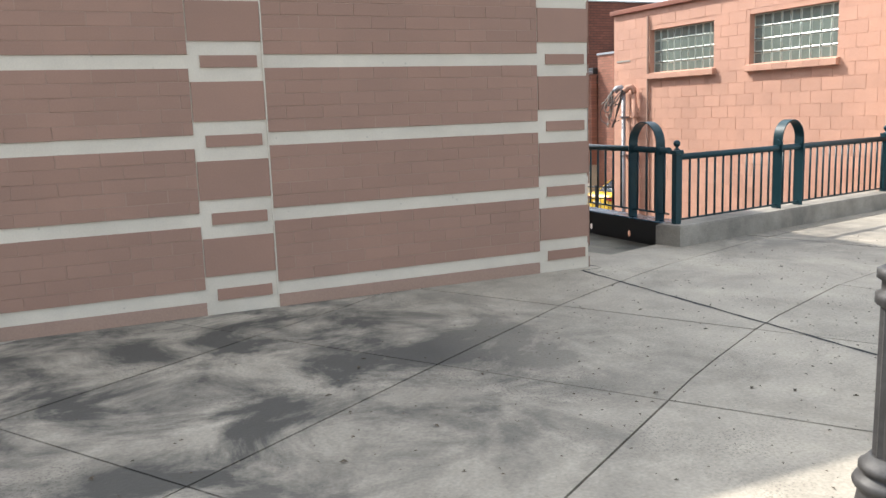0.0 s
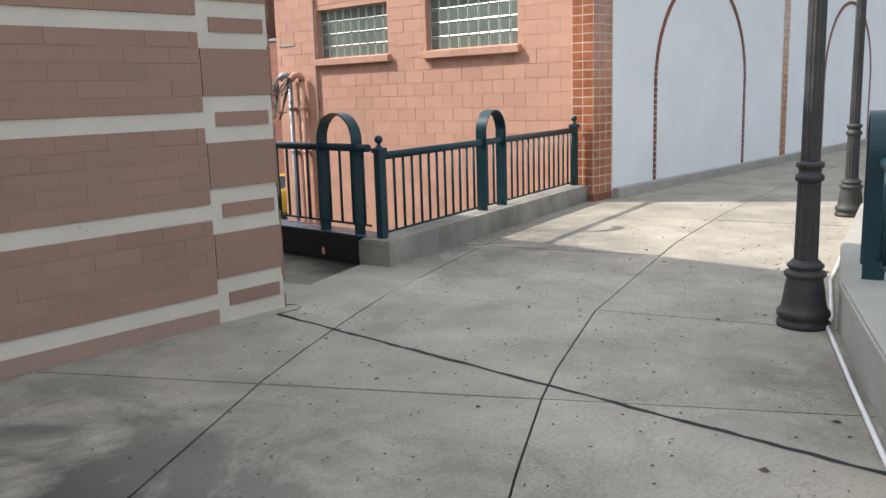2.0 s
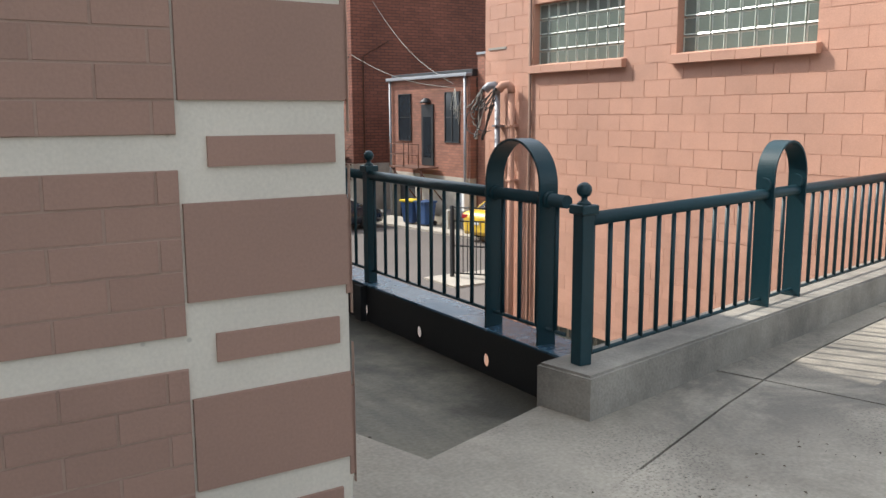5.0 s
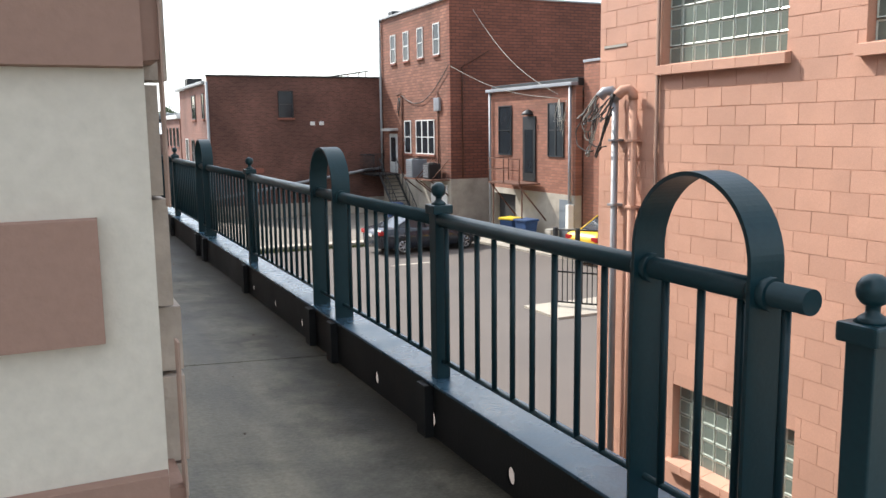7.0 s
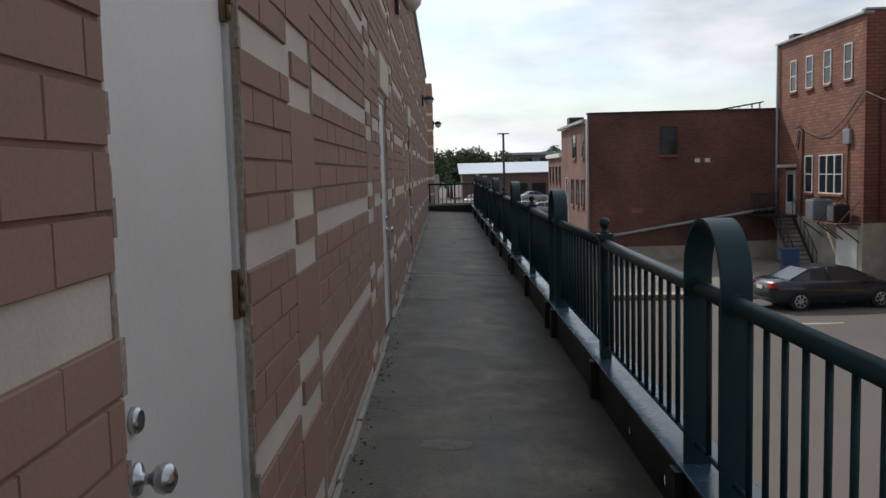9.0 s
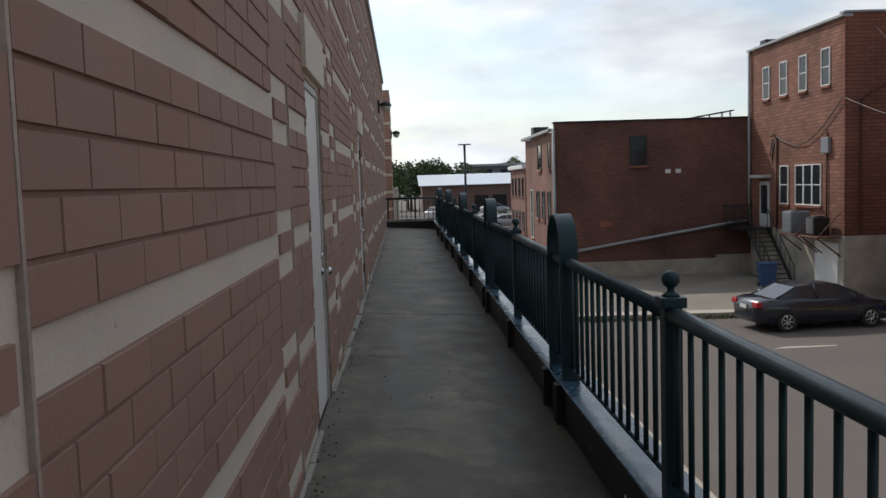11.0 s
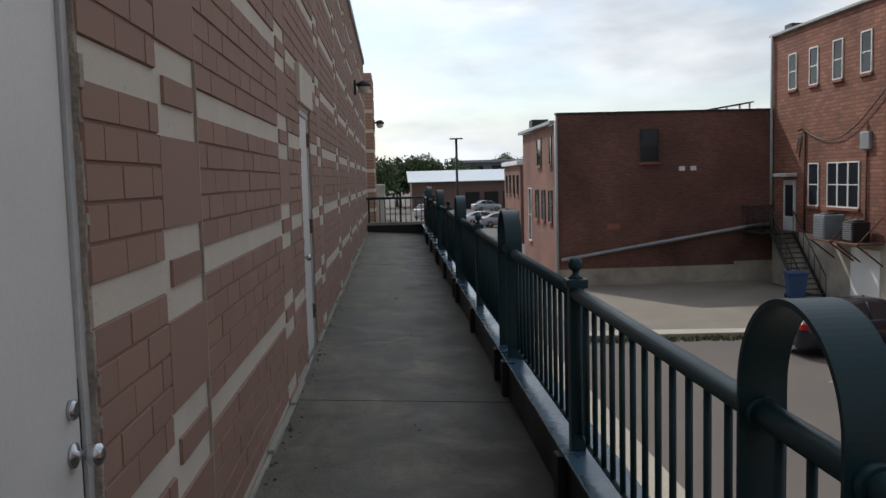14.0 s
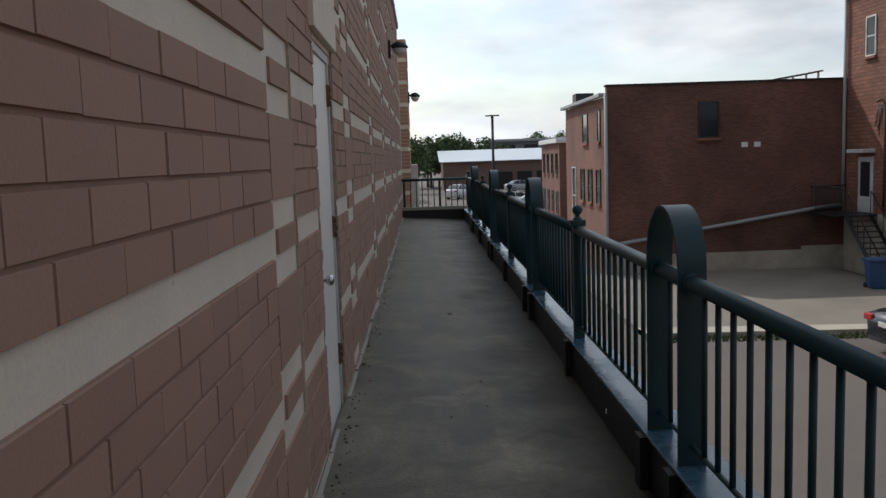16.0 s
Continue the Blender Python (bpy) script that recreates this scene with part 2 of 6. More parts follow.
CHROME = material("satin_steel", (0.55, 0.56, 0.58), 0.28, metal=1.0, vary=0.05, stain=0.1, bump=0.0)
GALV = material("galvanised_steel", (0.30, 0.31, 0.33), 0.55, metal=0.5, vary=0.1, stain=0.2, bump=0.05)
GLASSB = glass_material("block_glass", (0.16, 0.20, 0.175), 0.12)
GLASSR = material("block_glass_rim", (0.50, 0.56, 0.50), 0.25, vary=0.05, stain=0.15, bump=0.05)
PANE = glass_material("window_pane", (0.02, 0.026, 0.032), 0.1)
PANE.node_tree.nodes["Principled BSDF"].inputs["Specular IOR Level"].default_value = 0.3
CARGLASS = material("car_glass", (0.035, 0.042, 0.05), 0.06, vary=0.02, stain=0.05, bump=0.0, spec=0.6, coat=0.2)
WINWHITE = material("white_window_paint", (0.72, 0.72, 0.70), 0.55, stain=0.1, bump=0.05)
ASPHALT = material("lot_asphalt", (0.115, 0.099, 0.089), 0.93, vary=0.12, grain=35, stain=0.22, stain_scale=0.22, bump=0.4)
PAVING = material("pale_pavement", (0.38, 0.345, 0.29), 0.92, vary=0.08, stain=0.2, stain_scale=0.5, bump=0.3)
B1BRICK = brick_material("dark_red_brickwork", (0.122, 0.054, 0.041), (0.155, 0.085, 0.066), 0.22, 0.075, stain=0.4, island=0.16)
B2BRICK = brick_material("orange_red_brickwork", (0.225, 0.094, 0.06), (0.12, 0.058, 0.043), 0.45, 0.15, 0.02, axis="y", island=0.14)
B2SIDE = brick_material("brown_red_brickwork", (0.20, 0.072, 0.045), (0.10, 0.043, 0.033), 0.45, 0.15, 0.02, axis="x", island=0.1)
B3BRICK = brick_material("warm_red_brickwork", (0.26, 0.108, 0.07), (0.17, 0.085, 0.06), 0.3, 0.12, axis="y")
FARBRICK = brick_material("far_red_brickwork", (0.20, 0.085, 0.062), (0.17, 0.10, 0.08), 0.22, 0.075, axis="y")
FOUND = material("foundation_render", (0.37, 0.335, 0.28), 0.92, stain=0.35, stain_scale=0.9, bump=0.3)
COPING = material("grey_coping", (0.33, 0.35, 0.36), 0.6, stain=0.2)
BLUEROOF = material("pale_blue_metal_roof", (0.50, 0.56, 0.62), 0.45, stain=0.1, bump=0.05)
FARWALL = material("far_brown_wall", (0.19, 0.12, 0.10), 0.9, stain=0.3, stain_scale=0.2)
FARGREY = material("far_grey_wall", (0.20, 0.22, 0.24), 0.8, stain=0.2, stain_scale=0.2)
LEAF = material("leaf_green", (0.072, 0.115, 0.042), 0.75, vary=0.25, grain=3, stain=0.35, stain_scale=0.5, bump=0.0, island=0.35)
BARK = material("bark", (0.09, 0.07, 0.05), 0.95, vary=0.2, bump=0.6)
GRASS = material("verge_grass", (0.10, 0.12, 0.045), 0.95, vary=0.3, grain=20, stain=0.4, bump=0.5)
RUBBER = material("tyre_rubber", (0.018, 0.018, 0.018), 0.85)
CARGREY = material("dark_grey_car_paint", (0.013, 0.018, 0.029), 0.25, vary=0.02, stain=0.05, bump=0.0, coat=0.4)
CARWHITE = material("white_car_paint", (0.60, 0.61, 0.62), 0.35, vary=0.02, stain=0.05, bump=0.0, coat=0.6)
CARSILVER = material("silver_car_paint", (0.32, 0.34, 0.36), 0.35, vary=0.02, stain=0.05, bump=0.0, coat=0.6)
CARYELLOW = material("yellow_truck_paint", (0.72, 0.46, 0.03), 0.35, vary=0.02, stain=0.05, bump=0.0, coat=0.6)
TAIL = material("red_lamp_lens", (0.42, 0.02, 0.02), 0.2, bump=0.0)
BINBLUE = material("blue_plastic", (0.03, 0.075, 0.19), 0.55, bump=0.05)
BINYELLOW = material("yellow_plastic", (0.70, 0.52, 0.03), 0.5, bump=0.05)
ACGREY = material("grey_unit_casing", (0.17, 0.20, 0.23), 0.6, bump=0.05)
RUSTY = material("rusted_iron", (0.12, 0.05, 0.03), 0.85, vary=0.25, stain=0.4, stain_scale=5)
DARKIN = material("dark_interior", (0.02, 0.02, 0.02), 0.9)
WHITEPLASTIC = material("white_plastic_pipe", (0.72, 0.72, 0.70), 0.5, stain=0.15)
# darker than the paving: the brick building's shade is put into this colour
APRON = material("shade_toned_apron", (0.20, 0.178, 0.15), 0.93, vary=0.12, grain=30, stain=0.25, stain_scale=0.4, bump=0.4)
RAGGED = material("crumbling_mortar", (0.35, 0.30, 0.25), 0.95, vary=0.2, grain=70, stain=0.35, stain_scale=9, bump=0.6)
SEAL = material("old_sealant", (0.43, 0.36, 0.30), 0.9, vary=0.1, stain=0.3, stain_scale=3, bump=0.3)
LAMPGLASS = material("frosted_lamp_glass", (0.62, 0.62, 0.58), 0.35, bump=0.0)


# ---- building helpers ----
def part(name, bm, mat, parent=None, label="", smooth=False):
    me = bpy.data.meshes.new(name)
    bm.normal_update()
    bm.to_mesh(me)
    bm.free()
    for one in (mat if isinstance(mat, (list, tuple)) else [mat]):
        me.materials.append(one)
    if smooth:
        for p in me.polygons:
            p.use_smooth = True
    ob = new(name, me)
    if parent:
        ob.parent = parent
    if label:
        ob["label"] = label
    return ob


def thing(name, at=(0, 0, 0), label="", category="", group="", kind="", turn=0.0):
    ob = new(name)
    ob.matrix_basis = pose(*at, 0, 0, turn)
    return tagged(ob, label, category, group, kind)


def box(bm, a, b, mi=0):
    """An upright box between two corners."""
    v = [bm.verts.new((x, y, z)) for x in (a[0], b[0]) for y in (a[1], b[1]) for z in (a[2], b[2])]
    for q in ((0, 1, 3, 2), (4, 6, 7, 5), (0, 4, 5, 1), (2, 3, 7, 6), (0, 2, 6, 4), (1, 5, 7, 3)):
        f = bm.faces.new([v[i] for i in q])
        f.material_index = mi
    return v


def soft_box(a, b, r=0.01):
    bm = bmesh.new()
    box(bm, a, b)
    bmesh.ops.recalc_face_normals(bm, faces=bm.faces)
    bmesh.ops.bevel(bm, geom=bm.edges[:], offset=r, segments=2, affect="EDGES", profile=0.6)
    return bm


def prism(bm, pts, z0, z1, mi=0):
    """An upright prism over a plan outline."""
    lo = [bm.verts.new((x, y, z0)) for x, y in pts]
    hi = [bm.verts.new((x, y, z1)) for x, y in pts]
    n = len(pts)
    fs = [bm.faces.new(hi), bm.faces.new(lo[::-1])]
    for i in range(n):
        fs.append(bm.faces.new((lo[i], lo[(i + 1) % n], hi[(i + 1) % n], hi[i])))
    for f in fs:
        f.material_index = mi


def tube(bm, pts, r, sides=10, mi=0, caps=True):
    """A round bar along a line of points."""
    pts = [Vector(p) for p in pts]
    rings = []
    for i, p in enumerate(pts):
        d = (pts[min(i + 1, len(pts) - 1)] - pts[max(i - 1, 0)]).normalized()
        up = Vector((0, 0, 1)) if abs(d.z) < 0.95 else Vector((1, 0, 0))
        a = d.cross(up).normalized()
        c = a.cross(d)
        rings.append([bm.verts.new(p + r * (math.cos(k * 2 * math.pi / sides) * a + math.sin(k * 2 * math.pi / sides) * c)) for k in range(sides)])
    for r0, r1 in zip(rings, rings[1:]):
        for k in range(sides):
            f = bm.faces.new((r0[k], r0[(k + 1) % sides], r1[(k + 1) % sides], r1[k]))
            f.smooth = True
            f.material_index = mi
    if caps:
        bm.faces.new(rings[0][::-1]).material_index = mi
        bm.faces.new(rings[-1]).material_index = mi


def lathe(bm, profile, at=(0, 0, 0), sides=20, mi=0, flute=0.0):
    """A turned shape: (radius, height) pairs round an upright axis."""
    rings = []
    for r, z in profile:
        rings.append([bm.verts.new((at[0] + r * math.cos(k * 2 * math.pi / sides), at[1] + r * math.sin(k * 2 * math.pi / sides), at[2] + z)) for k in range(sides)])
    for r0, r1 in zip(rings, rings[1:]):
        for k in range(sides):
            f = bm.faces.new((r0[k], r0[(k + 1) % sides], r1[(k + 1) % sides], r1[k]))
            f.smooth = True
            f.material_index = mi
    bm.faces.new(rings[0][::-1])
    bm.faces.new(rings[-1])


def sphere(bm, at, r, u=14, v=8):
    bmesh.ops.create_uvsphere(bm, u_segments=u, v_segments=v, radius=r, matrix=Matrix.Translation(at))
    for f in bm.faces:
        f.smooth = True


def simple_box(name, a, b, mat, parent=None, label="", r=0.0):
    if r:
        return part(name, soft_box(a, b, r), mat, parent, label)
    bm = bmesh.new()
    box(bm, a, b)
    bmesh.ops.recalc_face_normals(bm, faces=bm.faces)
    return part(name, bm, mat, parent, label)


# ---- the main building: banded masonry ----
FRONT_COURSE, FRONT_BAND = 0.1016, 0.21       # height of a course, top of the lowest pale band
SIDE_COURSE, SIDE_BAND = 0.1078, 0.134
LOT = -3.4
# TOP_FRONT and TOP_NEAR lie out of view, sized to set the ramp's shadow edges
TOP_FRONT, TOP_NEAR, TOP_FAR = 4.5, 6.1, 5.2
pieces_later = []                    # single bricks, blocks and tiles, linked last


def masonry(wall, u0, u1, top, boxes, openings, place, near):
    """Bricks, bands and boxed pilasters on one face. place(u, out, z) gives the world point; near(u, z): pieces of their own."""
    back, rest, plain = bmesh.new(), bmesh.new(), bmesh.new()
    side = wall is wall_walkway
    course, band, long = (SIDE_COURSE, SIDE_BAND, 0.30) if side else (FRONT_COURSE, FRONT_BAND, 0.305)
    module = 6 * course
    bed_out = -0.0065 if side else -0.0032

    def slab(bm, a, b, z0, z1, o0, o1):
        c = min(0.0028 if wall is wall_walkway else 0.0014, (b - a) / 6)
        ps = [[[bm.verts.new(place(u + (su * c if o is o1 else 0), o, z + (sz * c if o is o1 else 0))) for z, sz in ((z0, 1), (z1, -1))] for o in (o0, o1)] for u, su in ((a, 1), (b, -1))]
        v = [ps[i][j][k] for i in (0, 1) for j in (0, 1) for k in (0, 1)]
        for q in ((0, 1, 3, 2), (4, 6, 7, 5), (0, 4, 5, 1), (2, 3, 7, 6), (0, 2, 6, 4), (1, 5, 7, 3)):
            bm.faces.new([v[i] for i in q])

    def cut(a, b, z0, z1):
        """The stretches of a to b that no opening takes."""
        runs = [(a, b)]
        for p, q, h in openings:
            if z0 < h:
                runs = [r for s, e in runs for r in ((s, min(e, p)), (max(s, q), e)) if r[1] - r[0] > 0.015]
        return runs

    def brick(a, b, z0, z1, j=0.0018):
        bed = 0.0042 if wall is wall_walkway else 0.0012
        if near((a + b) / 2, (z0 + z1) / 2):
            pieces_later.append((wall, "brick", round(b - a - 2 * j, 3), round(z1 - z0 - 2 * bed, 3), place((a + b) / 2, 0, (z0 + z1) / 2), place))
        else:
            jit = random.uniform(-0.0018, 0.0018)
            slab(rest, a + j, b - j, z0 + bed + random.uniform(-0.0012, 0.0012), z1 - bed + random.uniform(-0.0012, 0.0012), -0.011, jit)

    fields, last = [], u0
    for p, q in boxes:
        fields.append((last, p))
        last = q
    fields.append((last, u1))
    rows = int(top / course) + 2
    for k in range(-1, rows):
        z0 = band + k * course
        z1 = min(z0 + course, top)
        if z0 < 0:
            z0 = 0.0
        if z1 - z0 < 0.02 or z0 >= top:
            continue
        if k % 6 == 5:                                   # the pale band
            continue
        for fa, fb in fields:
            if fb - fa < 0.05:
                continue
            for a, b in cut(fa, fb, z0, z1):
                if wall is wall_walkway and z1 > TOP_FRONT:
                    a = max(a, 1.5)
                u = a
                first = 0.155 if k % 2 else long
                step = first
                while u < b - 0.012:
                    e = min(u + step, b)
                    if b - e < 0.06:
                        e = b
                    brick(u, e, z0, z1)
                    u, step = e, long
    # joint bed behind each brown field, and the plain blocks and strips of the pilasters
    k = -1
    while band + k * module < top:
        z0, z1 = max(band + k * module, 0.0), min(band + (k + 1) * module - course, top)
        if z1 - z0 > 0.02:
            for fa, fb in fields:
                for a, b in cut(max(fa, 1.5) if wall is wall_walkway and z1 > TOP_FRONT else fa, fb, z0, z1):
                    slab(back, a + 0.001, b - 0.001, z0 + 0.001, z1 - 0.001, -0.02, bed_out)
        c = band + k * module
        for p, q in boxes:
            if wall is wall_walkway and c + module > TOP_FRONT and q < 1.5:
                continue
            za, zb = max(c + course, 0.0), min(c + module - 2 * course, top)
            if zb - za > 0.03:
                slab(plain, p + 0.006, q - 0.012, za, zb, -0.02, 0.0)
            if c - course > 0 and c < top:
                slab(plain, p + 0.088, q - 0.05, c - course + 0.004, c - 0.004, -0.02, 0.0)
        k += 1
    for bm in (back, rest, plain):
        bmesh.ops.recalc_face_normals(bm, faces=bm.faces)
    part("mortar_bed", back, MORTAR if side else FRONTMORTAR, wall)
    ob = part("brickwork", rest, BROWN, wall)
    ob["kind"] = "stuff"
    part("pilaster_blocks", plain, BROWN, wall, "flat brown painted pilaster blocks and strips")


DOORS = ((2.89, 3.87), (9.25, 10.25), (15.42, 16.36))
DOOR_TOP = 2.34
side_boxes = [(0.0, 0.56)] + [(y, y + 0.58) for y in (4.64, 7.84, 10.96, 14.00, 17.10, 20.20, 23.30, 26.40, 29.50)]
front_boxes = [(-3.65 - 3.1 * k, -3.07 - 3.1 * k) for k in (3, 2, 1, 0)] + [(-0.56, 0.0)]

wall_walkway = thing("wall_walkway", label="long painted masonry wall with brown courses and cream bands", category="wall", kind="structure")
bm = bmesh.new()
marks = [-0.011] + [v for d in DOORS for v in d] + [34.0]
for n in range(0, len(marks), 2):
    a, b = marks[n], marks[n + 1]
    for s, e, t in ((a, min(b, 1.5), TOP_FRONT), (max(a, 1.5), min(b, 7.0), TOP_NEAR), (max(a, 7.0), b, TOP_FAR)):
        if e - s > 0.01:
            box(bm, (-0.35, s if s > 0 else 0.35, LOT), (-0.012, e, t))
for a, b in DOORS:
    box(bm, (-0.35, a, DOOR_TOP), (-0.012, b, TOP_NEAR if b < 7 else TOP_FAR))
    box(bm, (-0.35, a, LOT), (-0.012, b, 0.03))
bmesh.ops.recalc_face_normals(bm, faces=bm.faces)
part("backing", bm, CREAM, wall_walkway, "cream painted masonry showing as bands")
masonry(wall_walkway, 0.0, 34.0, TOP_FAR, side_boxes, [(a - 0.0, b + 0.0, DOOR_TOP + 0.02) for a, b in DOORS],
        lambda u, o, z: (o, u, z), lambda u, z: 4.6 < u < 10.9 and 0.35 < z < 2.05)
bm = bmesh.new()
box(bm, (-0.40, 7.0, TOP_FAR), (0.05, 34.05, TOP_FAR + 0.12))
box(bm, (-0.40, 1.46, TOP_NEAR), (0.05, 6.99, TOP_NEAR + 0.12))
bmesh.ops.recalc_face_normals(bm, faces=bm.faces)
part("coping", bm, COPING, wall_walkway, "pale metal coping along the parapet")
bm = bmesh.new()
for q in [2.11] + [e for _, e in side_boxes[1:]]:
    box(bm, (-0.02, q - 0.0115, 0.0), (0.0012, q + 0.001, TOP_FAR))
bmesh.ops.recalc_face_normals(bm, faces=bm.faces)
part("control_joints", bm, SEAL, wall_walkway, "pale sealant in upright joints")
# wavy bead of sealant at the foot of the wall
bm = bmesh.new()
rng = random.Random(4)
y = 0.3
while y < 33.5:
    if not any(a - 0.05 < y < b + 0.05 for a, b in DOORS):
        e = y + rng.uniform(0.15, 0.7)
        box(bm, (-0.005, y, 0.0), (rng.uniform(0.012, 0.035), e, 0.0055 * e - 0.008 + rng.uniform(0.012, 0.035)))
        y = e
    else:
        y += 0.1
bmesh.ops.recalc_face_normals(bm, faces=bm.faces)
part("sealant_bead", bm, WALLC, wall_walkway, "uneven grey sealant along the deck")

wall_front = thing("wall_front", label="painted masonry end wall with brown courses and cream bands", category="wall", kind="structure")
bm = bmesh.new()
box(bm, (-13.0, 0.012, LOT), (-0.012, 0.35, TOP_FRONT))
# unseen set-back upper wall, added to shape the shadow on the ramp
box(bm, (-13.0, 1.5, TOP_FRONT), (-0.36, 1.8, TOP_NEAR))
box(bm, (-13.0, 0.36, TOP_FRONT - 0.2), (-0.36, 1.5, TOP_FRONT - 0.02))
bmesh.ops.recalc_face_normals(bm, faces=bm.faces)
part("backing", bm, CREAM, wall_front, "cream painted masonry showing as bands")
masonry(wall_front, -13.0, 0.0, TOP_FRONT, front_boxes, [], lambda u, o, z: (u, -o, z), lambda u, z: -4.6 < u < -0.5 and 0.1 < z < 2.5)
simple_box("coping", (-13.05, -0.05, TOP_FRONT), (0.04, 0.40, TOP_FRONT + 0.12), COPING, wall_front)
bm = bmesh.new()
for p, q in front_boxes[:-1]:
    box(bm, (q - 0.009, -0.003, 0.0), (q + 0.001, 0.02, TOP_FRONT))
bmesh.ops.recalc_face_normals(bm, faces=bm.faces)
part("control_joints", bm, CREAM, wall_front, "pale sealant in upright joints")
rng = random.Random(21)
bm = bmesh.new()
z = 0.0
while z < 2.9:
    e = z + rng.uniform(0.03, 0.10)
    box(bm, (-0.02, 0.07 + rng.uniform(-0.012, 0.012), z), (rng.uniform(0.002, 0.014), 0.125 + rng.uniform(-0.02, 0.02), e - 0.004))
    z = e
bmesh.ops.recalc_face_normals(bm, faces=bm.faces)
part("rough_mortar", bm, SEAL, wall_front, "rough broken mortar down the corner")
# closing walls and roof of the main building
wall_back = thing("wall_back", label="plain rear walls and roof of the banded building", category="wall", kind="structure")
simple_box("roof", (-13.0, 0.36, 4.6), (-0.36, 34.0, 4.8), COPING, wall_back)
simple_box("rear_wall", (-13.0, 34.0, LOT), (0.0, 34.3, TOP_FAR), CREAM, wall_back)
simple_box("side_wall", (-13.35, 0.0, LOT), (-13.0, 34.3, TOP_FAR), CREAM, wall_back)
# far banded corner past the end of the walkway
wall_far = thing("wall_far_corner", label="far banded masonry corner beyond the walkway", category="wall", kind="structure")
simple_box("backing", (-3.0, 36.0, LOT), (0.19, 39.0, 5.15), CREAM, wall_far)
bm = bmesh.new()
for k in range(-1, 8):
    z0 = SIDE_BAND + k * 6 * SIDE_COURSE
    for n in range(5):
        box(bm, (0.18, 36.0 - 0.01, z0 + n * SIDE_COURSE + 0.004), (0.205, 39.0, z0 + (n + 1) * SIDE_COURSE - 0.004))
        box(bm, (-3.0, 35.985, z0 + n * SIDE_COURSE + 0.004), (0.205, 36.01, z0 + (n + 1) * SIDE_COURSE - 0.004))
bmesh.ops.recalc_face_normals(bm, faces=bm.faces)
part("brickwork", bm, BROWN, wall_far)["kind"] = "stuff"


# ---- doors in the walkway wall ----
def steel_door(index, y0, y1, hinge_far, deadbolt):
    d = thing("door_%d" % index, (0, y0, 0), "pale grey painted steel door, shut, with round steel knob", "door", "walkway doors", "structure")
    w = y1 - y0
    bm = bmesh.new()
    for a, b in (((-0.12, 0.0, 0.03), (-0.022, 0.05, DOOR_TOP)), ((-0.12, w - 0.05, 0.03), (-0.022, w, DOOR_TOP)), ((-0.12, 0.05, DOOR_TOP - 0.05), (-0.022, w - 0.05, DOOR_TOP))):
        box(bm, a, b)
    bmesh.ops.recalc_face_normals(bm, faces=bm.faces)
    part("door_frame", bm, FRAMEP, d, "pale worn steel door frame")
    part("leaf", soft_box((-0.075, 0.053, 0.045), (-0.034, w - 0.053, DOOR_TOP - 0.053), 0.003), DOORP, d)
    simple_box("threshold", (-0.12, 0.0, 0.004), (0.012, w, 0.03), GALV, d, "aluminium threshold")
    # crumbling mortar between the frame and the wall
    rng = random.Random(30 + index)
    for s, e in ((-0.006, 0.012), (w - 0.012, w + 0.016)):
        bm = bmesh.new()
        z = 0.03
        while z < DOOR_TOP - 0.05:
            q = min(z + rng.uniform(0.02, 0.09), DOOR_TOP - 0.05)
            box(bm, (-0.06, s + rng.uniform(-0.002, 0.004), z), (rng.uniform(-0.012, 0.003), e + rng.uniform(-0.008, 0.008), q))
            z = q
        bmesh.ops.recalc_face_normals(bm, faces=bm.faces)
        part("jamb_mortar", bm, RAGGED, d, "crumbling pale mortar along the jamb")
    hy = w - 0.05 if hinge_far else 0.05
    for hz in (0.36, 1.19, 2.02):
        bm = bmesh.new()
        box(bm, (-0.034, hy - 0.022, hz), (-0.019, hy + 0.022, hz + 0.14))
        for n in range(3):
            tube(bm, [(-0.014, hy, hz + 0.005 + n * 0.045), (-0.014, hy, hz + 0.045 + n * 0.045)], 0.009, 8)
        bmesh.ops.recalc_face_normals(bm, faces=bm.faces)
        part("hinge", bm, BRASS, d, "worn brass hinge")
    ky = 0.115 if hinge_far else w - 0.115
    bm = bmesh.new()
    lathe(bm, [(0.032, 0), (0.032, 0.008), (0.012, 0.012), (0.011, 0.03), (0.026, 0.042), (0.031, 0.056), (0.027, 0.070), (0.012, 0.078)], sides=18)
    bmesh.ops.transform(bm, matrix=pose(-0.034, ky, 1.02, 0, 90, 0), verts=bm.verts)
    part("knob", bm, CHROME, d, "round satin steel knob")
    if deadbolt:
        bm = bmesh.new()
        lathe(bm, [(0.026, 0), (0.026, 0.012), (0.02, 0.018)], sides=16)
        bmesh.ops.transform(bm, matrix=pose(-0.034, ky, 1.135, 0, 90, 0), verts=bm.verts)
        part("deadbolt", bm, CHROME, d)
        simple_box("latch_slot", (-0.036, ky + (0.058 if not hinge_far else -0.062), 0.75), (-0.0325, ky + (0.062 if not hinge_far else -0.058), 1.2), DARKIN, d)
    return d


steel_door(1, *DOORS[0], True, True)
steel_door(2, *DOORS[1], False, True)
steel_door(3, *DOORS[2], True, False)
for n, (a, b) in enumerate(DOORS):
    if n:
        ob = thing("lintel_%d" % n, (0, a, DOOR_TOP + 0.03), "cream painted lintel panel over a door", "lintel", "door lintels", "structure")
        part("panel", soft_box((-0.02, -0.12, 0.0), (0.03, b - a + 0.06, 0.33), 0.006), CREAM, ob)


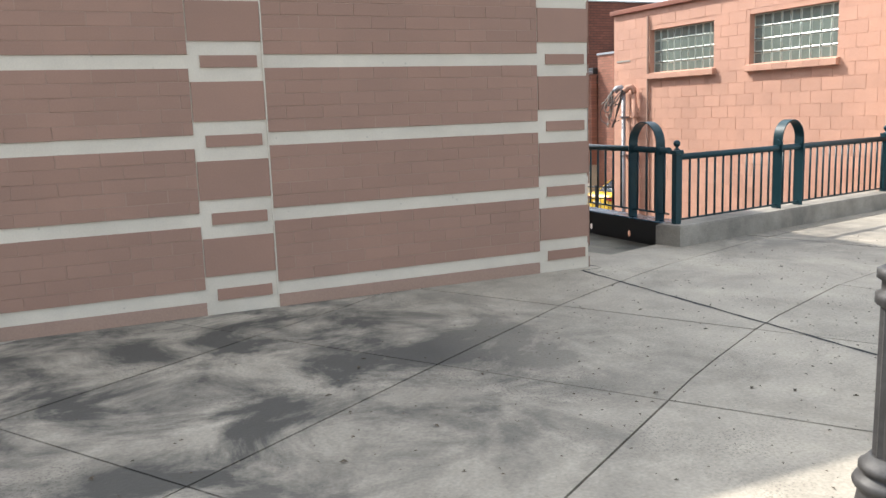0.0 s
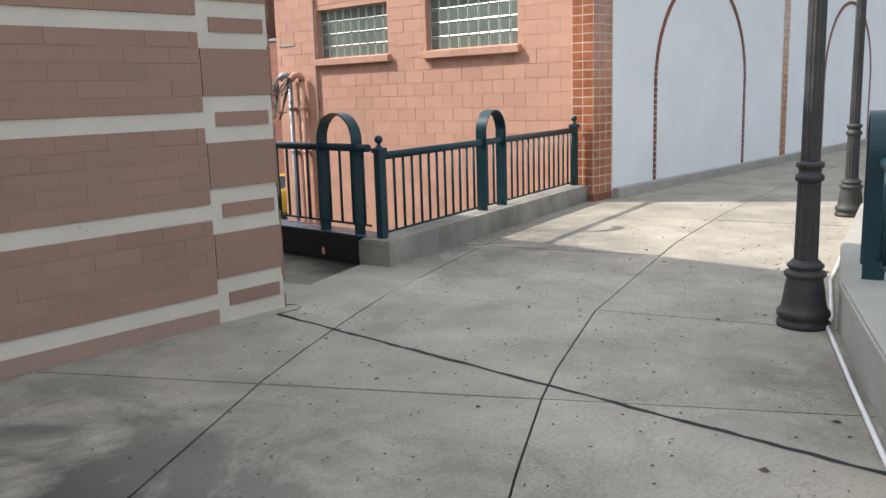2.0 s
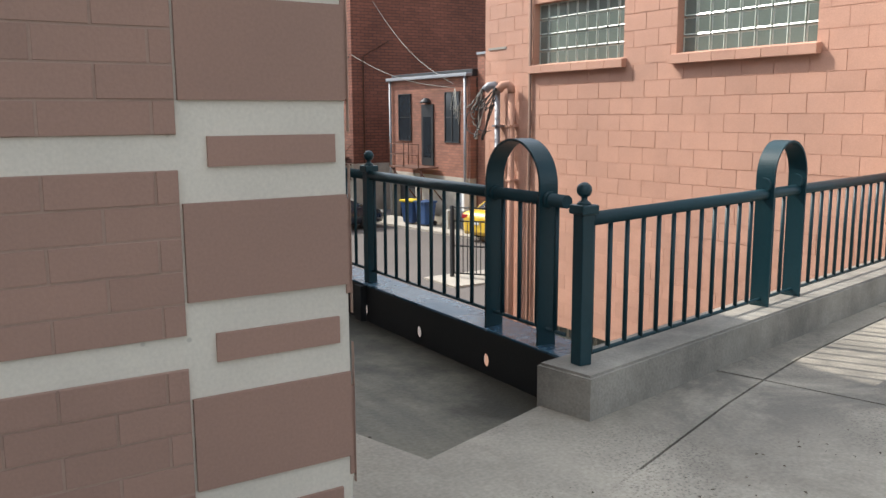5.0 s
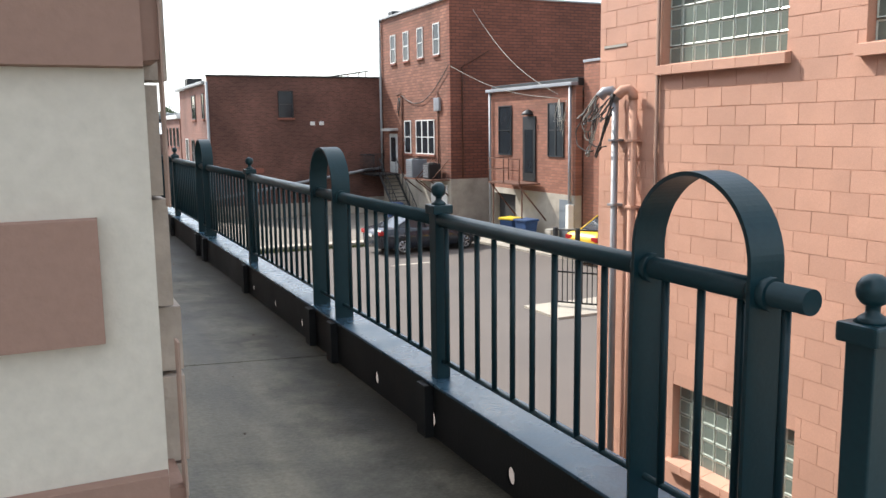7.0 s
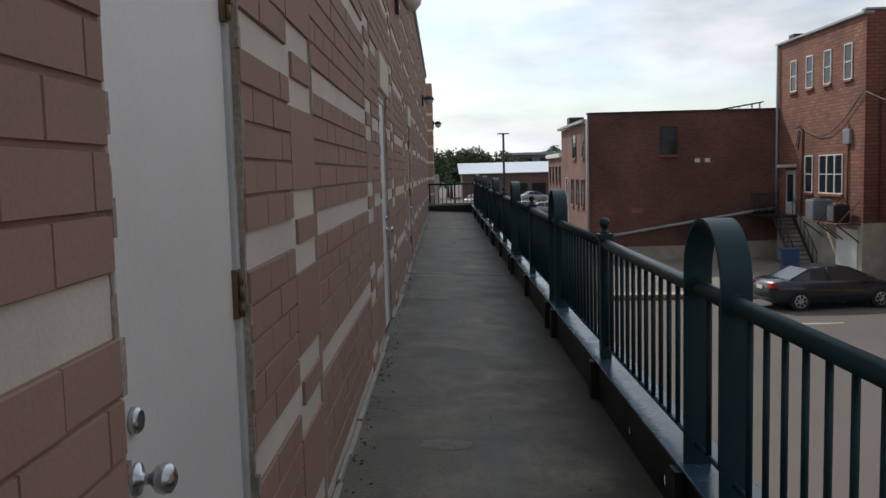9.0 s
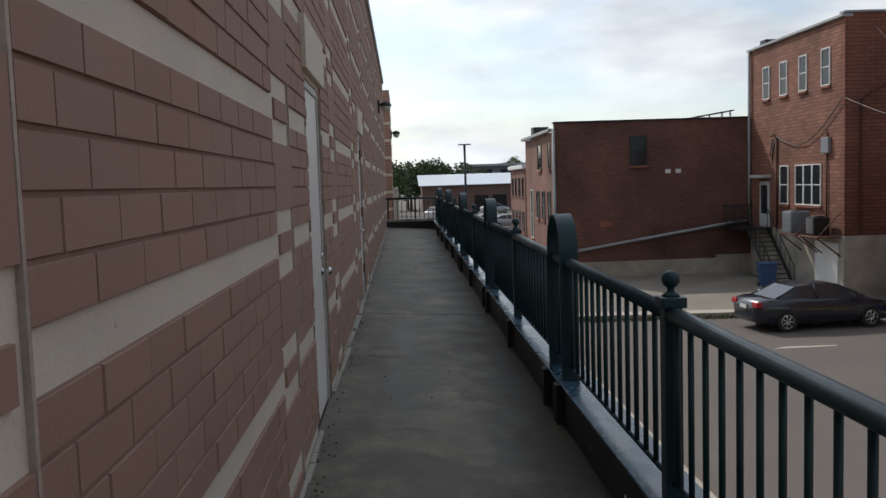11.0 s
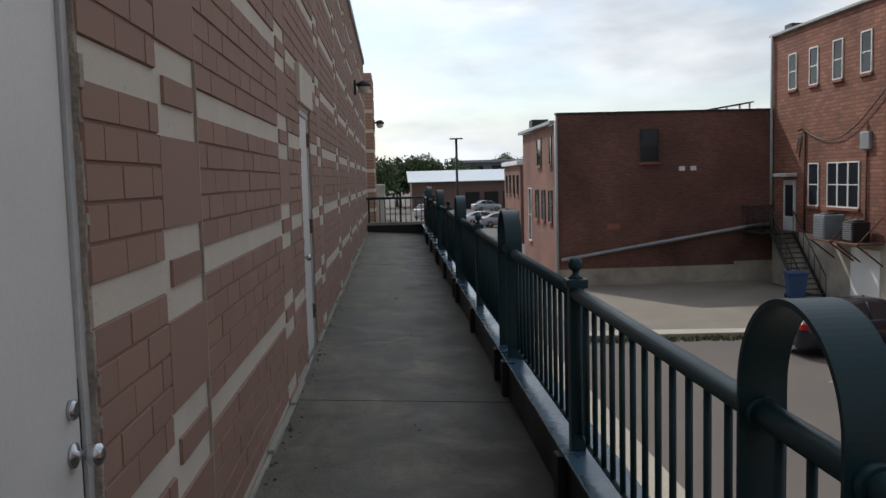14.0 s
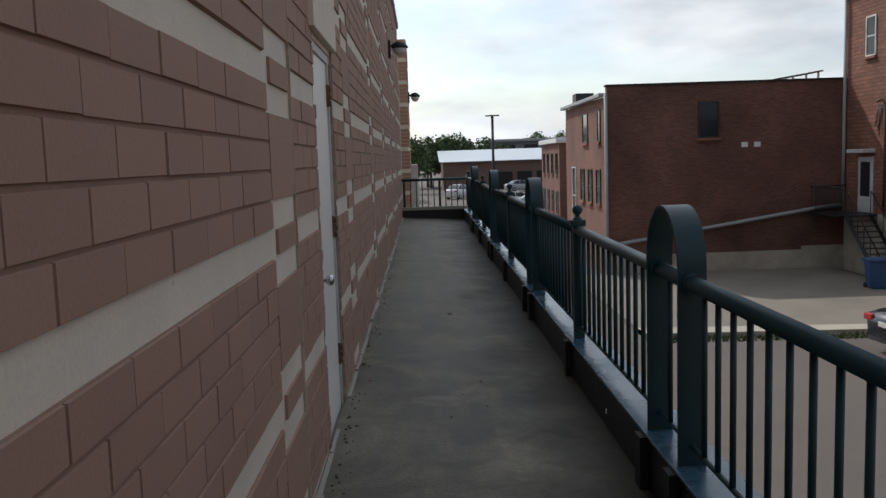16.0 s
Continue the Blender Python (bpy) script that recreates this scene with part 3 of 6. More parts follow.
def wall_lamp(y, z, x=0.0):
    t = thing("wall_lamp", (x, y, z), "dark metal wall lantern with pale glass", "lamp", "wall lamps")
    part("back_plate", soft_box((0.0, -0.09, -0.16), (0.05, 0.09, 0.16), 0.01), BLACK, t)
    bm = bmesh.new()
    tube(bm, [(0.04, 0, 0.05), (0.14, 0, 0.12), (0.2, 0, 0.10)], 0.018, 8)
    part("arm", bm, BLACK, t)
    bm = bmesh.new()
    lathe(bm, [(0.15, 0.0), (0.16, 0.02), (0.10, 0.10), (0.03, 0.13)], (0.22, 0, 0.02), 16)
    part("hood", bm, BLACK, t)
    bm = bmesh.new()
    lathe(bm, [(0.06, -0.14), (0.12, -0.06), (0.13, 0.0)], (0.22, 0, 0.02), 16)
    part("globe", bm, LAMPGLASS, t, "pale lamp glass")
    return t


for y, z, x in ((12.8, 3.85, 0.0), (27.0, 3.75, 0.0), (37.2, 3.6, 0.2)):
    wall_lamp(y, z, x)

# ---- the walkway deck and its edge beam ----
deck = thing("floor_deck", label="worn grey concrete walkway deck in cast bays", category="floor", kind="structure")
joints_y = [0.0, 4.86, 9.38, 14.25, 19.1, 24.0, 28.9, 33.1]
FALL = 0.055                          # the deck drains towards the rail
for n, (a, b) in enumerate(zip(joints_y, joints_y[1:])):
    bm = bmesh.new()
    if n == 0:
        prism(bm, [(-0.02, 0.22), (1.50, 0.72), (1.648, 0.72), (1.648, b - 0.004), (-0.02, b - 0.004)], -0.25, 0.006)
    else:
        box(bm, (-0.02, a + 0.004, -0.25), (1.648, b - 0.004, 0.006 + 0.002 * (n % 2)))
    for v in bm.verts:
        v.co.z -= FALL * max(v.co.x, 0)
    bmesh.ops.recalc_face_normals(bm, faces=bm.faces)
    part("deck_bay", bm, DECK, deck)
rng = random.Random(14)
for cx, cy, rx, ry in ((0.41, 11.85, 0.20, 0.17), (0.55, 6.25, 0.16, 0.10), (0.62, 16.4, 0.2, 0.12)):
    bm = bmesh.new()
    ring = []
    for k in range(26):
        a = k * 2 * math.pi / 26
        q = rng.uniform(0.86, 1.08)
        ring.append(bm.verts.new((cx + rx * q * math.cos(a), cy + ry * q * math.sin(a), 0.0095 - FALL * (cx + rx * q * math.cos(a)))))
    top = bm.verts.new((cx, cy, 0.0125 - FALL * cx))
    for k in range(26):
        bm.faces.new((ring[k], ring[(k + 1) % 26], top))
    part("cement_spill", bm, DECKPALE, deck, "pale dried cement spill")
simple_box("deck_underside", (-0.02, 0.0, -0.55), (1.63, 33.1, -0.345), WALLC, deck)

BEAM_X, RAIL_X = 1.634, 1.700
beam = thing("edge_beam", label="black painted steel edge beam with round drain holes", category="beam", kind="structure")
bm = bmesh.new()
hole_ys = [0.74 + 0.8 * k for k in range(1, 40)]
z0, z1, hz, hr = -0.55, 0.197, 0.005, 0.034
prev = 0.62
for n, hy in enumerate(hole_ys + [None]):
    end = 33.1 if hy is None else hy + 0.4
    if hy is None or end > 33.1:
        box(bm, (BEAM_X, prev, z0), (BEAM_X + 0.012, 33.1, z1))
        break
    for x in (BEAM_X, BEAM_X + 0.012):
        ring = [bm.verts.new((x, hy + hr * math.cos(k * math.pi / 6), hz + hr * 1.25 * math.sin(k * math.pi / 6))) for k in range(12)]
        out = []
        for k in range(12):
            c, s = math.cos(k * math.pi / 6), math.sin(k * math.pi / 6)
            oy = end if c > 0.6 else prev if c < -0.6 else hy
            oz = z1 if s > 0.3 else z0 if s < -0.3 else hz
            out.append(bm.verts.new((x, oy, oz)))
        for k in range(12):
            q = [ring[k], ring[(k + 1) % 12], out[(k + 1) % 12], out[k]]
            if (q[2].co - q[3].co).length < 1e-5:
                q.pop()
            bm.faces.new(q)
    prev = end
bmesh.ops.recalc_face_normals(bm, faces=bm.faces)
part("web", bm, BLACK, beam, "black web plate with round drain holes")
simple_box("top_flange", (1.611, 0.62, 0.197), (1.873, 33.1, 0.212), PLATE, beam, "top flange, scuffed, blue-grey with the sky's sheen", 0.003)
bm = bmesh.new()
for y in [3.17 + 0.0, 4.7, 5.2, 7.38, 9.58, 10.08, 12.26, 14.46, 14.96, 17.14, 19.34, 19.84, 22.02, 24.21, 24.71, 26.9, 29.09, 29.59]:
    box(bm, (BEAM_X - 0.05, y - 0.05, -0.14), (BEAM_X - 0.002, y + 0.05, 0.19))
bmesh.ops.recalc_face_normals(bm, faces=bm.faces)
part("stiffeners", bm, BLACK, beam)


# ---- railings ----
def ball_post(parent, x, y, z, top=1.09, s=0.038):
    p = part("post", soft_box((x - s, y - s, z), (x + s, y + s, top), 0.006), TEAL, parent)
    part("cap", soft_box((x - s - 0.016, y - s - 0.016, top - 0.035), (x + s + 0.016, y + s + 0.016, top + 0.012), 0.008), TEAL, p)
    bm = bmesh.new()
    lathe(bm, [(0.04, 0.0), (0.03, 0.012), (0.016, 0.022), (0.016, 0.036), (0.022, 0.042)], (x, y, top + 0.012), 14)
    sphere(bm, (x, y, top + 0.084), 0.039)
    part("finial", bm, TEAL, p, "round ball finial")


def strap_arch(parent, x, y, z, way, top=1.345, half=0.25, width=0.125, thick=0.014, rail=1.025):
    """A flat strap bent to an arch; way is the direction of the rail."""
    w = Vector((way[0], way[1], 0)).normalized()
    n = Vector((-w.y, w.x, 0))
    c = Vector((x, y, 0))
    line = [(-half, z)] + [(-half * math.cos(a), top - half + half * math.sin(a)) for a in [math.pi * k / 44 for k in range(45)]] + [(half, z)]
    bm = bmesh.new()
    rows = []
    for i, (u, h) in enumerate(line):
        d = Vector((0, 1)) if i in (0,) else Vector((0, -1)) if i == len(line) - 1 else Vector((line[i + 1][0] - line[i - 1][0], line[i + 1][1] - line[i - 1][1])).normalized()
        o = Vector((-d.y, d.x)) * thick / 2
        rows.append([bm.verts.new(c + w * (u + o.x * s) + Vector((0, 0, h + o.y * s)) + n * width / 2 * e) for s, e in ((1, 1), (1, -1), (-1, -1), (-1, 1))])
    for a, b in zip(rows, rows[1:]):
        for k in range(4):
            bm.faces.new((a[k], a[(k + 1) % 4], b[(k + 1) % 4], b[k]))
    bm.faces.new(rows[0])
    bm.faces.new(rows[-1][::-1])
    bmesh.ops.recalc_face_normals(bm, faces=bm.faces)
    part("strap_arch", bm, TEAL, parent, "flat steel strap bent into an arch")
    for s in (-half, half):
        bm = bmesh.new()
        q = c + w * s
        tube(bm, [q - w * 0.035 + Vector((0, 0, rail)), q + w * 0.035 + Vector((0, 0, rail))], 0.048, 14)
        part("collar", bm, TEAL, parent)


def rails(parent, a, b, base, top=1.025, low=0.30, r=0.036, gap=0.16, skip=(), open_start=False):
    """A round hand rail, a thin lower bar and upright bars between two plan points."""
    a, b = Vector(a), Vector(b)
    d = (b - a).normalized()
    ln = (b - a).length
    bm = bmesh.new()
    tube(bm, [(a.x, a.y, base + top - 0.21), (b.x, b.y, base + top - 0.21)], r, 16)
    part("hand_rail", bm, TEAL, parent, "round steel hand rail")
    bm = bmesh.new()
    tube(bm, [(a.x, a.y, base + low - 0.21), (b.x, b.y, base + low - 0.21)], 0.0115, 8)
    part("lower_bar", bm, TEAL, parent)
    n = max(int(round(ln / gap)), 1)
    for k in range(n):
        s = (k + 0.5) * ln / n
        if any(abs(s - q) < 0.05 for q in skip):
            continue
        q = a + d * s
        bar = new("baluster", BAR_MESH)
        bar.parent = parent
        bar.location = (q.x, q.y, base + (low + top) / 2 - 0.21)
        bar.scale = (1, 1, (top - low) / 0.725)


bm = bmesh.new()
tube(bm, [(0, 0, -0.3625), (0, 0, 0.3625)], 0.0132, 8)
BAR_MESH = bpy.data.meshes.new("baluster")
bm.to_mesh(BAR_MESH)
bm.free()
BAR_MESH.materials.append(TEAL)

balls = [3.17, 7.38, 12.26, 17.14, 22.02, 26.9, 31.78]
arches = [1.30, 4.95, 9.83, 14.71, 19.59, 24.46, 29.34]
walk_rail = thing("walkway_railing", label="dark teal steel railing with strap arches and ball-topped posts", category="railing", group="railings")
for y in balls:
    ball_post(walk_rail, RAIL_X, y, 0.212)
for y in arches:
    strap_arch(walk_rail, RAIL_X, y, 0.212, (0, 1))
stops = [0.89] + balls + [33.0]
for n, (a, b) in enumerate(zip(stops, stops[1:])):
    mid = [y for y in arches if a < y < b]
    skip = [y + s - a for y in mid for s in (-0.25, 0.25)]
    rails(walk_rail, (RAIL_X, a), (RAIL_X, b), 0.212, skip=skip)

end_rail = thing("end_railing", label="black steel railing closing the end of the walkway", category="railing", group="railings")
simple_box("kerb_beam", (0.0, 33.1, -0.42), (1.9, 33.35, 0.19), BLACK, end_rail, "black steel kerb beam")
simple_box("kerb_plate", (0.0, 33.06, 0.192), (1.9, 33.38, 0.27), WALLC, end_rail, "pale kerb strip")
for x in (0.06, 1.0, 1.80):
    part("post", soft_box((x - 0.03, 33.17, 0.27), (x + 0.03, 33.23, 1.02), 0.005), BLACK, end_rail)
rails(end_rail, (0.0, 33.2), (1.85, 33.2), 0.17)

for ob in (deck, beam, walk_rail, end_rail):
    ob.matrix_basis = pose(0, 0, -0.008, math.degrees(math.atan(0.0055)), 0, 0)

# ---- the concrete ramp ----
ramp = thing("ground_ramp", label="grey concrete ramp cast in slabs with dark joints and stains", category="ground", kind="structure")
bm = bmesh.new()
prism(bm, [(-0.02, -0.4), (1.2, -0.3), (1.47, 0.42), (1.60, 0.80), (-0.02, 0.27)], -0.03, -0.003)
part("threshold_slab", bm, CONC, ramp)
MID = [Vector(p) for p in ((-13.0, -10.6), (-8.0, -7.4), (-4.4, -5.0), (-1.36, -3.07), (-0.22, -2.45), (1.2, -1.86), (3.9, -1.10), (6.05, -0.67), (9.0, -0.25), (13.0, 0.1), (20.0, 0.35), (32.0, 0.5))]


def along(s):
    """A point and its normal on the middle joint at distance s from the first point."""
    for a, b in zip(MID, MID[1:]):
        d = (b - a).length
        if s <= d or b is MID[-1]:
            w = (b - a).normalized()
            return a + w * s, Vector((-w.y, w.x))
        s -= d


def widen(x):
    """The rows of slabs grow wider up the ramp."""
    return min(max(1.03 + 0.045 * x, 0.97), 1.16)


def station(x):
    s = 0.0
    for a, b in zip(MID, MID[1:]):
        if x <= b.x:
            return s + (b - a).length * (x - a.x) / (b.x - a.x)
        s += (b - a).length
    return s


cross = [station(x) for x in (-13, -10.9, -8.9, -6.9, -5.2, -3.5, -1.84, -0.41, 1.22, 3.2, 5.4, 7.6, 9.8, 12.0, 14.5, 17.0, 20.0, 24.0, 28.0, 32.0)]
rows_o = [(-6.5, -4.6), (-4.6, -3.0), (-3.0, -1.55), (-1.55, 0.0), (0.0, 1.5), (1.5, 3.1), (3.1, 4.7), (4.7, 6.3)]
bm = bmesh.new()
prism(bm, [(-14, -14), (32, -14), (32, 0.9), (6.2, 0.95), (1.6, 0.55), (1.6, 0.70), (0, 0.25), (-14, 0.25)], LOT, -0.022)
part("ramp_base", bm, JOINT, ramp, "dirt-filled joints between the slabs")
for ca, cb in zip(cross, cross[1:]):
    for oa, ob_ in rows_o:
        pa = along((ca + cb) / 2)
        mid = pa[0] + pa[1] * (oa + ob_) / 2
        if mid.x > 1.0 and oa >= 1.4:
            if oa > 2:
                continue
            ob2 = 2.2
        else:
            ob2 = ob_
        if mid.x > 1.0 and ob_ < -1.5 and oa < -4:
            continue
        g = 0.0065
        n = 4
        lower = [along(ca + g + (cb - ca - 2 * g) * k / n) for k in range(n + 1)]
        pts = [p + w * (oa * widen(p.x) + g) for p, w in lower] + [p + w * (ob2 * widen(p.x) - g) for p, w in lower[::-1]]
        if -0.3 < mid.x < 1.6 and oa >= 1.4:
            pts = [q if not (q.x > -0.02 and q.y > 0.22 + 0.33 * max(q.x, 0) - 0.012) else Vector((q.x, 0.22 + 0.33 * max(q.x, 0) - 0.012)) for q in pts]
        if mid.y > 0.6 and mid.x < 1.0:
            continue
        bm = bmesh.new()
        try:
            prism(bm, [(q.x, q.y) for q in pts], -0.03, random.uniform(-0.002, 0.002))
        except ValueError:
            bm.free()
            continue
        bmesh.ops.recalc_face_normals(bm, faces=bm.faces)
        part("slab", bm, CONC, ramp)


# ---- the low concrete wall beside the ramp, with its railing ----
def low_wall(name, pts, width, height, label):
    """A low concrete wall; pts is its face on the ramp side, its body lies to the left of the way."""
    w = thing(name, label=label, category="wall", kind="structure")
    pts = [Vector(p) for p in pts]
    off = []
    for i, p in enumerate(pts):
        d = (pts[min(i + 1, len(pts) - 1)] - pts[max(i - 1, 0)]).normalized()
        off.append(p + Vector((-d.y, d.x)) * width)
    bm = bmesh.new()
    prism(bm, [(p.x, p.y) for p in pts] + [(p.x, p.y) for p in off[::-1]], LOT, height)
    bmesh.ops.recalc_face_normals(bm, faces=bm.faces)
    top = [e for e in bm.edges if all(abs(v.co.z - height) < 1e-6 for v in e.verts)]
    bmesh.ops.bevel(bm, geom=top, offset=0.014, segments=2, affect="EDGES")
    part("body", bm, KERBC if "north" in name else WALLC, w)
    return w


CW_A, CW_B = Vector((1.47, 0.42)), Vector((6.10, 1.30))
CW_W = (CW_B - CW_A).normalized()
CW_N = Vector((-CW_W.y, CW_W.x))
low_wall("wall_kerb_north", [CW_A, CW_B], 0.34, 0.225, "low grey concrete wall with chamfered top, stained")
ramp_rail = thing("ramp_railing", label="dark teal steel railing on a low concrete wall", category="railing", group="railings")
ra = CW_A + CW_N * 0.17 + CW_W * 0.14
rb = CW_B + CW_N * 0.17 - CW_W * 0.08
ball_post(ramp_rail, ra.x, ra.y, 0.225, 1.03)
ball_post(ramp_rail, rb.x, rb.y, 0.225, 1.03)
rm = ra + CW_W * 2.13
strap_arch(ramp_rail, rm.x, rm.y, 0.225, CW_W, 1.30, 0.23)
dist = (rb - ra).length
rails(ramp_rail, ra, rb, 0.15, low=0.33, skip=(2.13 - 0.23, 2.13 + 0.23), gap=0.15)

SOUTH = [(-1.7, -4.85), (-0.6, -4.30), (0.62, -3.75), (1.62, -3.31), (2.93, -2.91), (5.3, -2.37), (9.0, -1.82), (13.0, -1.4), (20.0, -1.0)]
low_wall("wall_kerb_south", SOUTH[::-1], 0.38, 0.30, "low pale concrete wall along the outer edge of the ramp")
south_rail = thing("outer_railing", label="teal steel railing on the outer ramp wall", category="railing", group="railings")


def on_south(x, out=0.18):
    """The rail's line over the outer wall, at a given x."""
    for a, b in zip(SOUTH, SOUTH[1:]):
        if x <= b[0] or b == SOUTH[-1]:
            d = (Vector(b) - Vector(a)).normalized()
            return Vector(a).lerp(Vector(b), (x - a[0]) / (b[0] - a[0])) + Vector((d.y, -d.x)) * out


south_posts = [-0.9, 0.05, 4.0, 8.1, 12.3, 16.6]
south_arches = [-0.5, 2.0, 6.0, 10.2, 14.5]
for x in south_posts[1:]:
    p = on_south(x)
    ball_post(south_rail, p.x, p.y, 0.30, 1.01)
stops = sorted(south_posts + south_arches)
for a, b in zip(stops, stops[1:]):
    pa, pb = on_south(a), on_south(b)
    skip = ([0.0, 0.27] if a in south_arches else []) + ([(pb - pa).length - 0.27] if b in south_arches else [])
    rails(south_rail, pa, pb, 0.20, low=0.44, skip=skip, gap=0.135)
for x in south_arches[1:]:
    p, d = on_south(x), (on_south(x + 0.3) - on_south(x - 0.3)).normalized()
    strap_arch(south_rail, p.x, p.y, 0.30, d, 1.31, 0.24, rail=0.985)
conduit = thing("floor_conduit", label="white plastic conduit lying along the wall foot", category="pipe")
bm = bmesh.new()
tube(bm, [(-0.95, -4.40, 0.018)] + [(x, y + 0.06, 0.018) for x, y in SOUTH[1:4]] + [(1.86, -3.20, 0.018), (2.9, -2.86, 0.018), (5.2, -2.33, 0.018)], 0.013, 8)
part("pipe", bm, WHITEPLASTIC, conduit)


# ---- street lamps on the ramp ----
def street_lamp(x, y):
    t = thing("street_lamp", (x, y, 0), "dark grey cast lamp post with a moulded, chipped base", "street lamp", "ramp lamps")
    bm = bmesh.new()
    lathe(bm, [(0.155, 0), (0.158, 0.045), (0.146, 0.055), (0.146, 0.085), (0.158, 0.095), (0.158, 0.13), (0.150, 0.145), (0.137, 0.165), (0.128, 0.22), (0.118, 0.32), (0.107, 0.41), (0.107, 0.425), (0.122, 0.435), (0.126, 0.455), (0.118, 0.475), (0.098, 0.485), (0.096, 0.50), (0.109, 0.51), (0.109, 0.53), (0.095, 0.545), (0.076, 0.575)], sides=24)
    for v in bm.verts:
        v.co.z *= 0.74
    part("base", bm, LAMPGREY, t, "flared moulded base with chipped paint")
    bm = bmesh.new()
    prof = []
    for k in range(28):
        prof.append(0.074 if k % 2 else 0.067)
    rings = [[bm.verts.new((r * s * math.cos(k * 2 * math.pi / 28), r * s * math.sin(k * 2 * math.pi / 28), z)) for k, r in enumerate(prof)] for z, s in ((0.40, 0.96), (0.95, 0.90), (1.0, 0.76), (4.1, 0.6))]
    for lower, upper in zip(rings, rings[1:]):
        for k in range(28):
            bm.faces.new((lower[k], lower[(k + 1) % 28], upper[(k + 1) % 28], upper[k]))
    part("shaft", bm, LAMPGREY, t, "fluted tapering shaft")
    bm = bmesh.new()
    lathe(bm, [(0.063, 0.90), (0.083, 0.915), (0.083, 0.945), (0.066, 0.955), (0.066, 0.985), (0.081, 0.995), (0.081, 1.02), (0.063, 1.03)], sides=24)
    part("ring", bm, LAMPGREY, t)
    bm = bmesh.new()
    lathe(bm, [(0.046, 4.1), (0.079, 4.14), (0.066, 4.2), (0.040, 4.22)], sides=16)
    part("neck", bm, LAMPGREY, t)
    bm = bmesh.new()
    lathe(bm, [(0.059, 4.2), (0.125, 4.4), (0.132, 4.62), (0.079, 4.8), (0.013, 4.86)], sides=18)
    part("globe", bm, LAMPGLASS, t, "frosted glass globe")


for x, y in ((-2.35, -5.07), (1.63, -3.10), (6.4, -1.95)):
    street_lamp(x, y)

# ---- the salmon block building ----
PX, PY0, PY1, PTOP = 6.45, 1.57, 8.40, 3.42
pink = thing("salmon_building", label="salmon painted concrete block building with glass block windows", category="building")
WINS = [(5.40, 7.20, 2.16, 3.02), (2.72, 4.53, 2.16, 3.02), (5.10, 6.88, -2.45, -1.52), (2.9, 4.4, -2.45, -1.52)]
bm = bmesh.new()
ycuts = sorted({PY0, PY1, *[w[0] for w in WINS], *[w[1] for w in WINS]})
zcuts = sorted({LOT, PTOP, *[w[2] for w in WINS], *[w[3] for w in WINS]})
for a, b in zip(ycuts, ycuts[1:]):
    for c, d in zip(zcuts, zcuts[1:]):
        if any(w[0] <= a and b <= w[1] and w[2] <= c and d <= w[3] for w in WINS):
            box(bm, (PX + 0.20, a, c), (PX + 0.30, b, d))
        else:
            box(bm, (PX + 0.004, a, c), (PX + 0.30, b, d))
bmesh.ops.recalc_face_normals(bm, faces=bm.faces)
part("wall", bm, PINKJOINT, pink, "salmon joint bed")
simple_box("rear_wall", (PX + 0.3, PY1 - 0.3, LOT), (15.0, PY1, PTOP), PINK, pink)
simple_box("roof", (PX + 0.02, PY0, PTOP - 0.1), (15.0, PY1, PTOP), COPING, pink)
part("coping", soft_box((PX - 0.07, PY0 + 0.3, PTOP + 0.002), (PX + 0.3, PY1 + 0.06, PTOP + 0.10), 0.015), TRIMBRICK, pink, "brown roof edge")


def glass_block_window(y0, y1, z0, z1):
    w = part("window", soft_box((PX + 0.14, y0, z0), (PX + 0.18, y1, z1), 0.004), GLASSR, pink, "glass block window in pale mortar")
    nx, nz = max(int(round((y1 - y0) / 0.2)), 1), max(int(round((z1 - z0) / 0.2)), 1)
    bw, bh = (y1 - y0) / nx, (z1 - z0) / nz
    for i in range(nx):
        for k in range(nz):
            bm = bmesh.new()
            box(bm, (0.0, -bw / 2 + 0.008, -bh / 2 + 0.008), (0.05, bw / 2 - 0.008, bh / 2 - 0.008), 1)
            bmesh.ops.recalc_face_normals(bm, faces=bm.faces)
            face = min(bm.faces, key=lambda f: f.calc_center_median().x)
            bmesh.ops.inset_region(bm, faces=[face], thickness=0.022, depth=-0.008)
            face.material_index = 0
            ob = part("glass_block", bm, [GLASSB, GLASSR], w)
            ob.location = (PX + 0.10, y0 + (i + 0.5) * bw, z0 + (k + 0.5) * bh)
    nb = 6
    for k in range(nb):
        a, b = y0 - 0.06 + (y1 - y0 + 0.12) * k / nb, y0 - 0.06 + (y1 - y0 + 0.12) * (k + 1) / nb
        bm = bmesh.new()
        prism(bm, [(PX - 0.085, a + 0.003), (PX + 0.14, a + 0.003), (PX + 0.14, b - 0.003), (PX - 0.085, b - 0.003)], z0 - 0.10, z0 - 0.0)
        for v in bm.verts:
            if v.co.x > PX + 0.1 and v.co.z > z0 - 0.05:
                v.co.z += 0.04
        bmesh.ops.recalc_face_normals(bm, faces=bm.faces)
        part("sill_brick", bm, PINK, w)


for w in WINS[:3]:
    glass_block_window(*w)
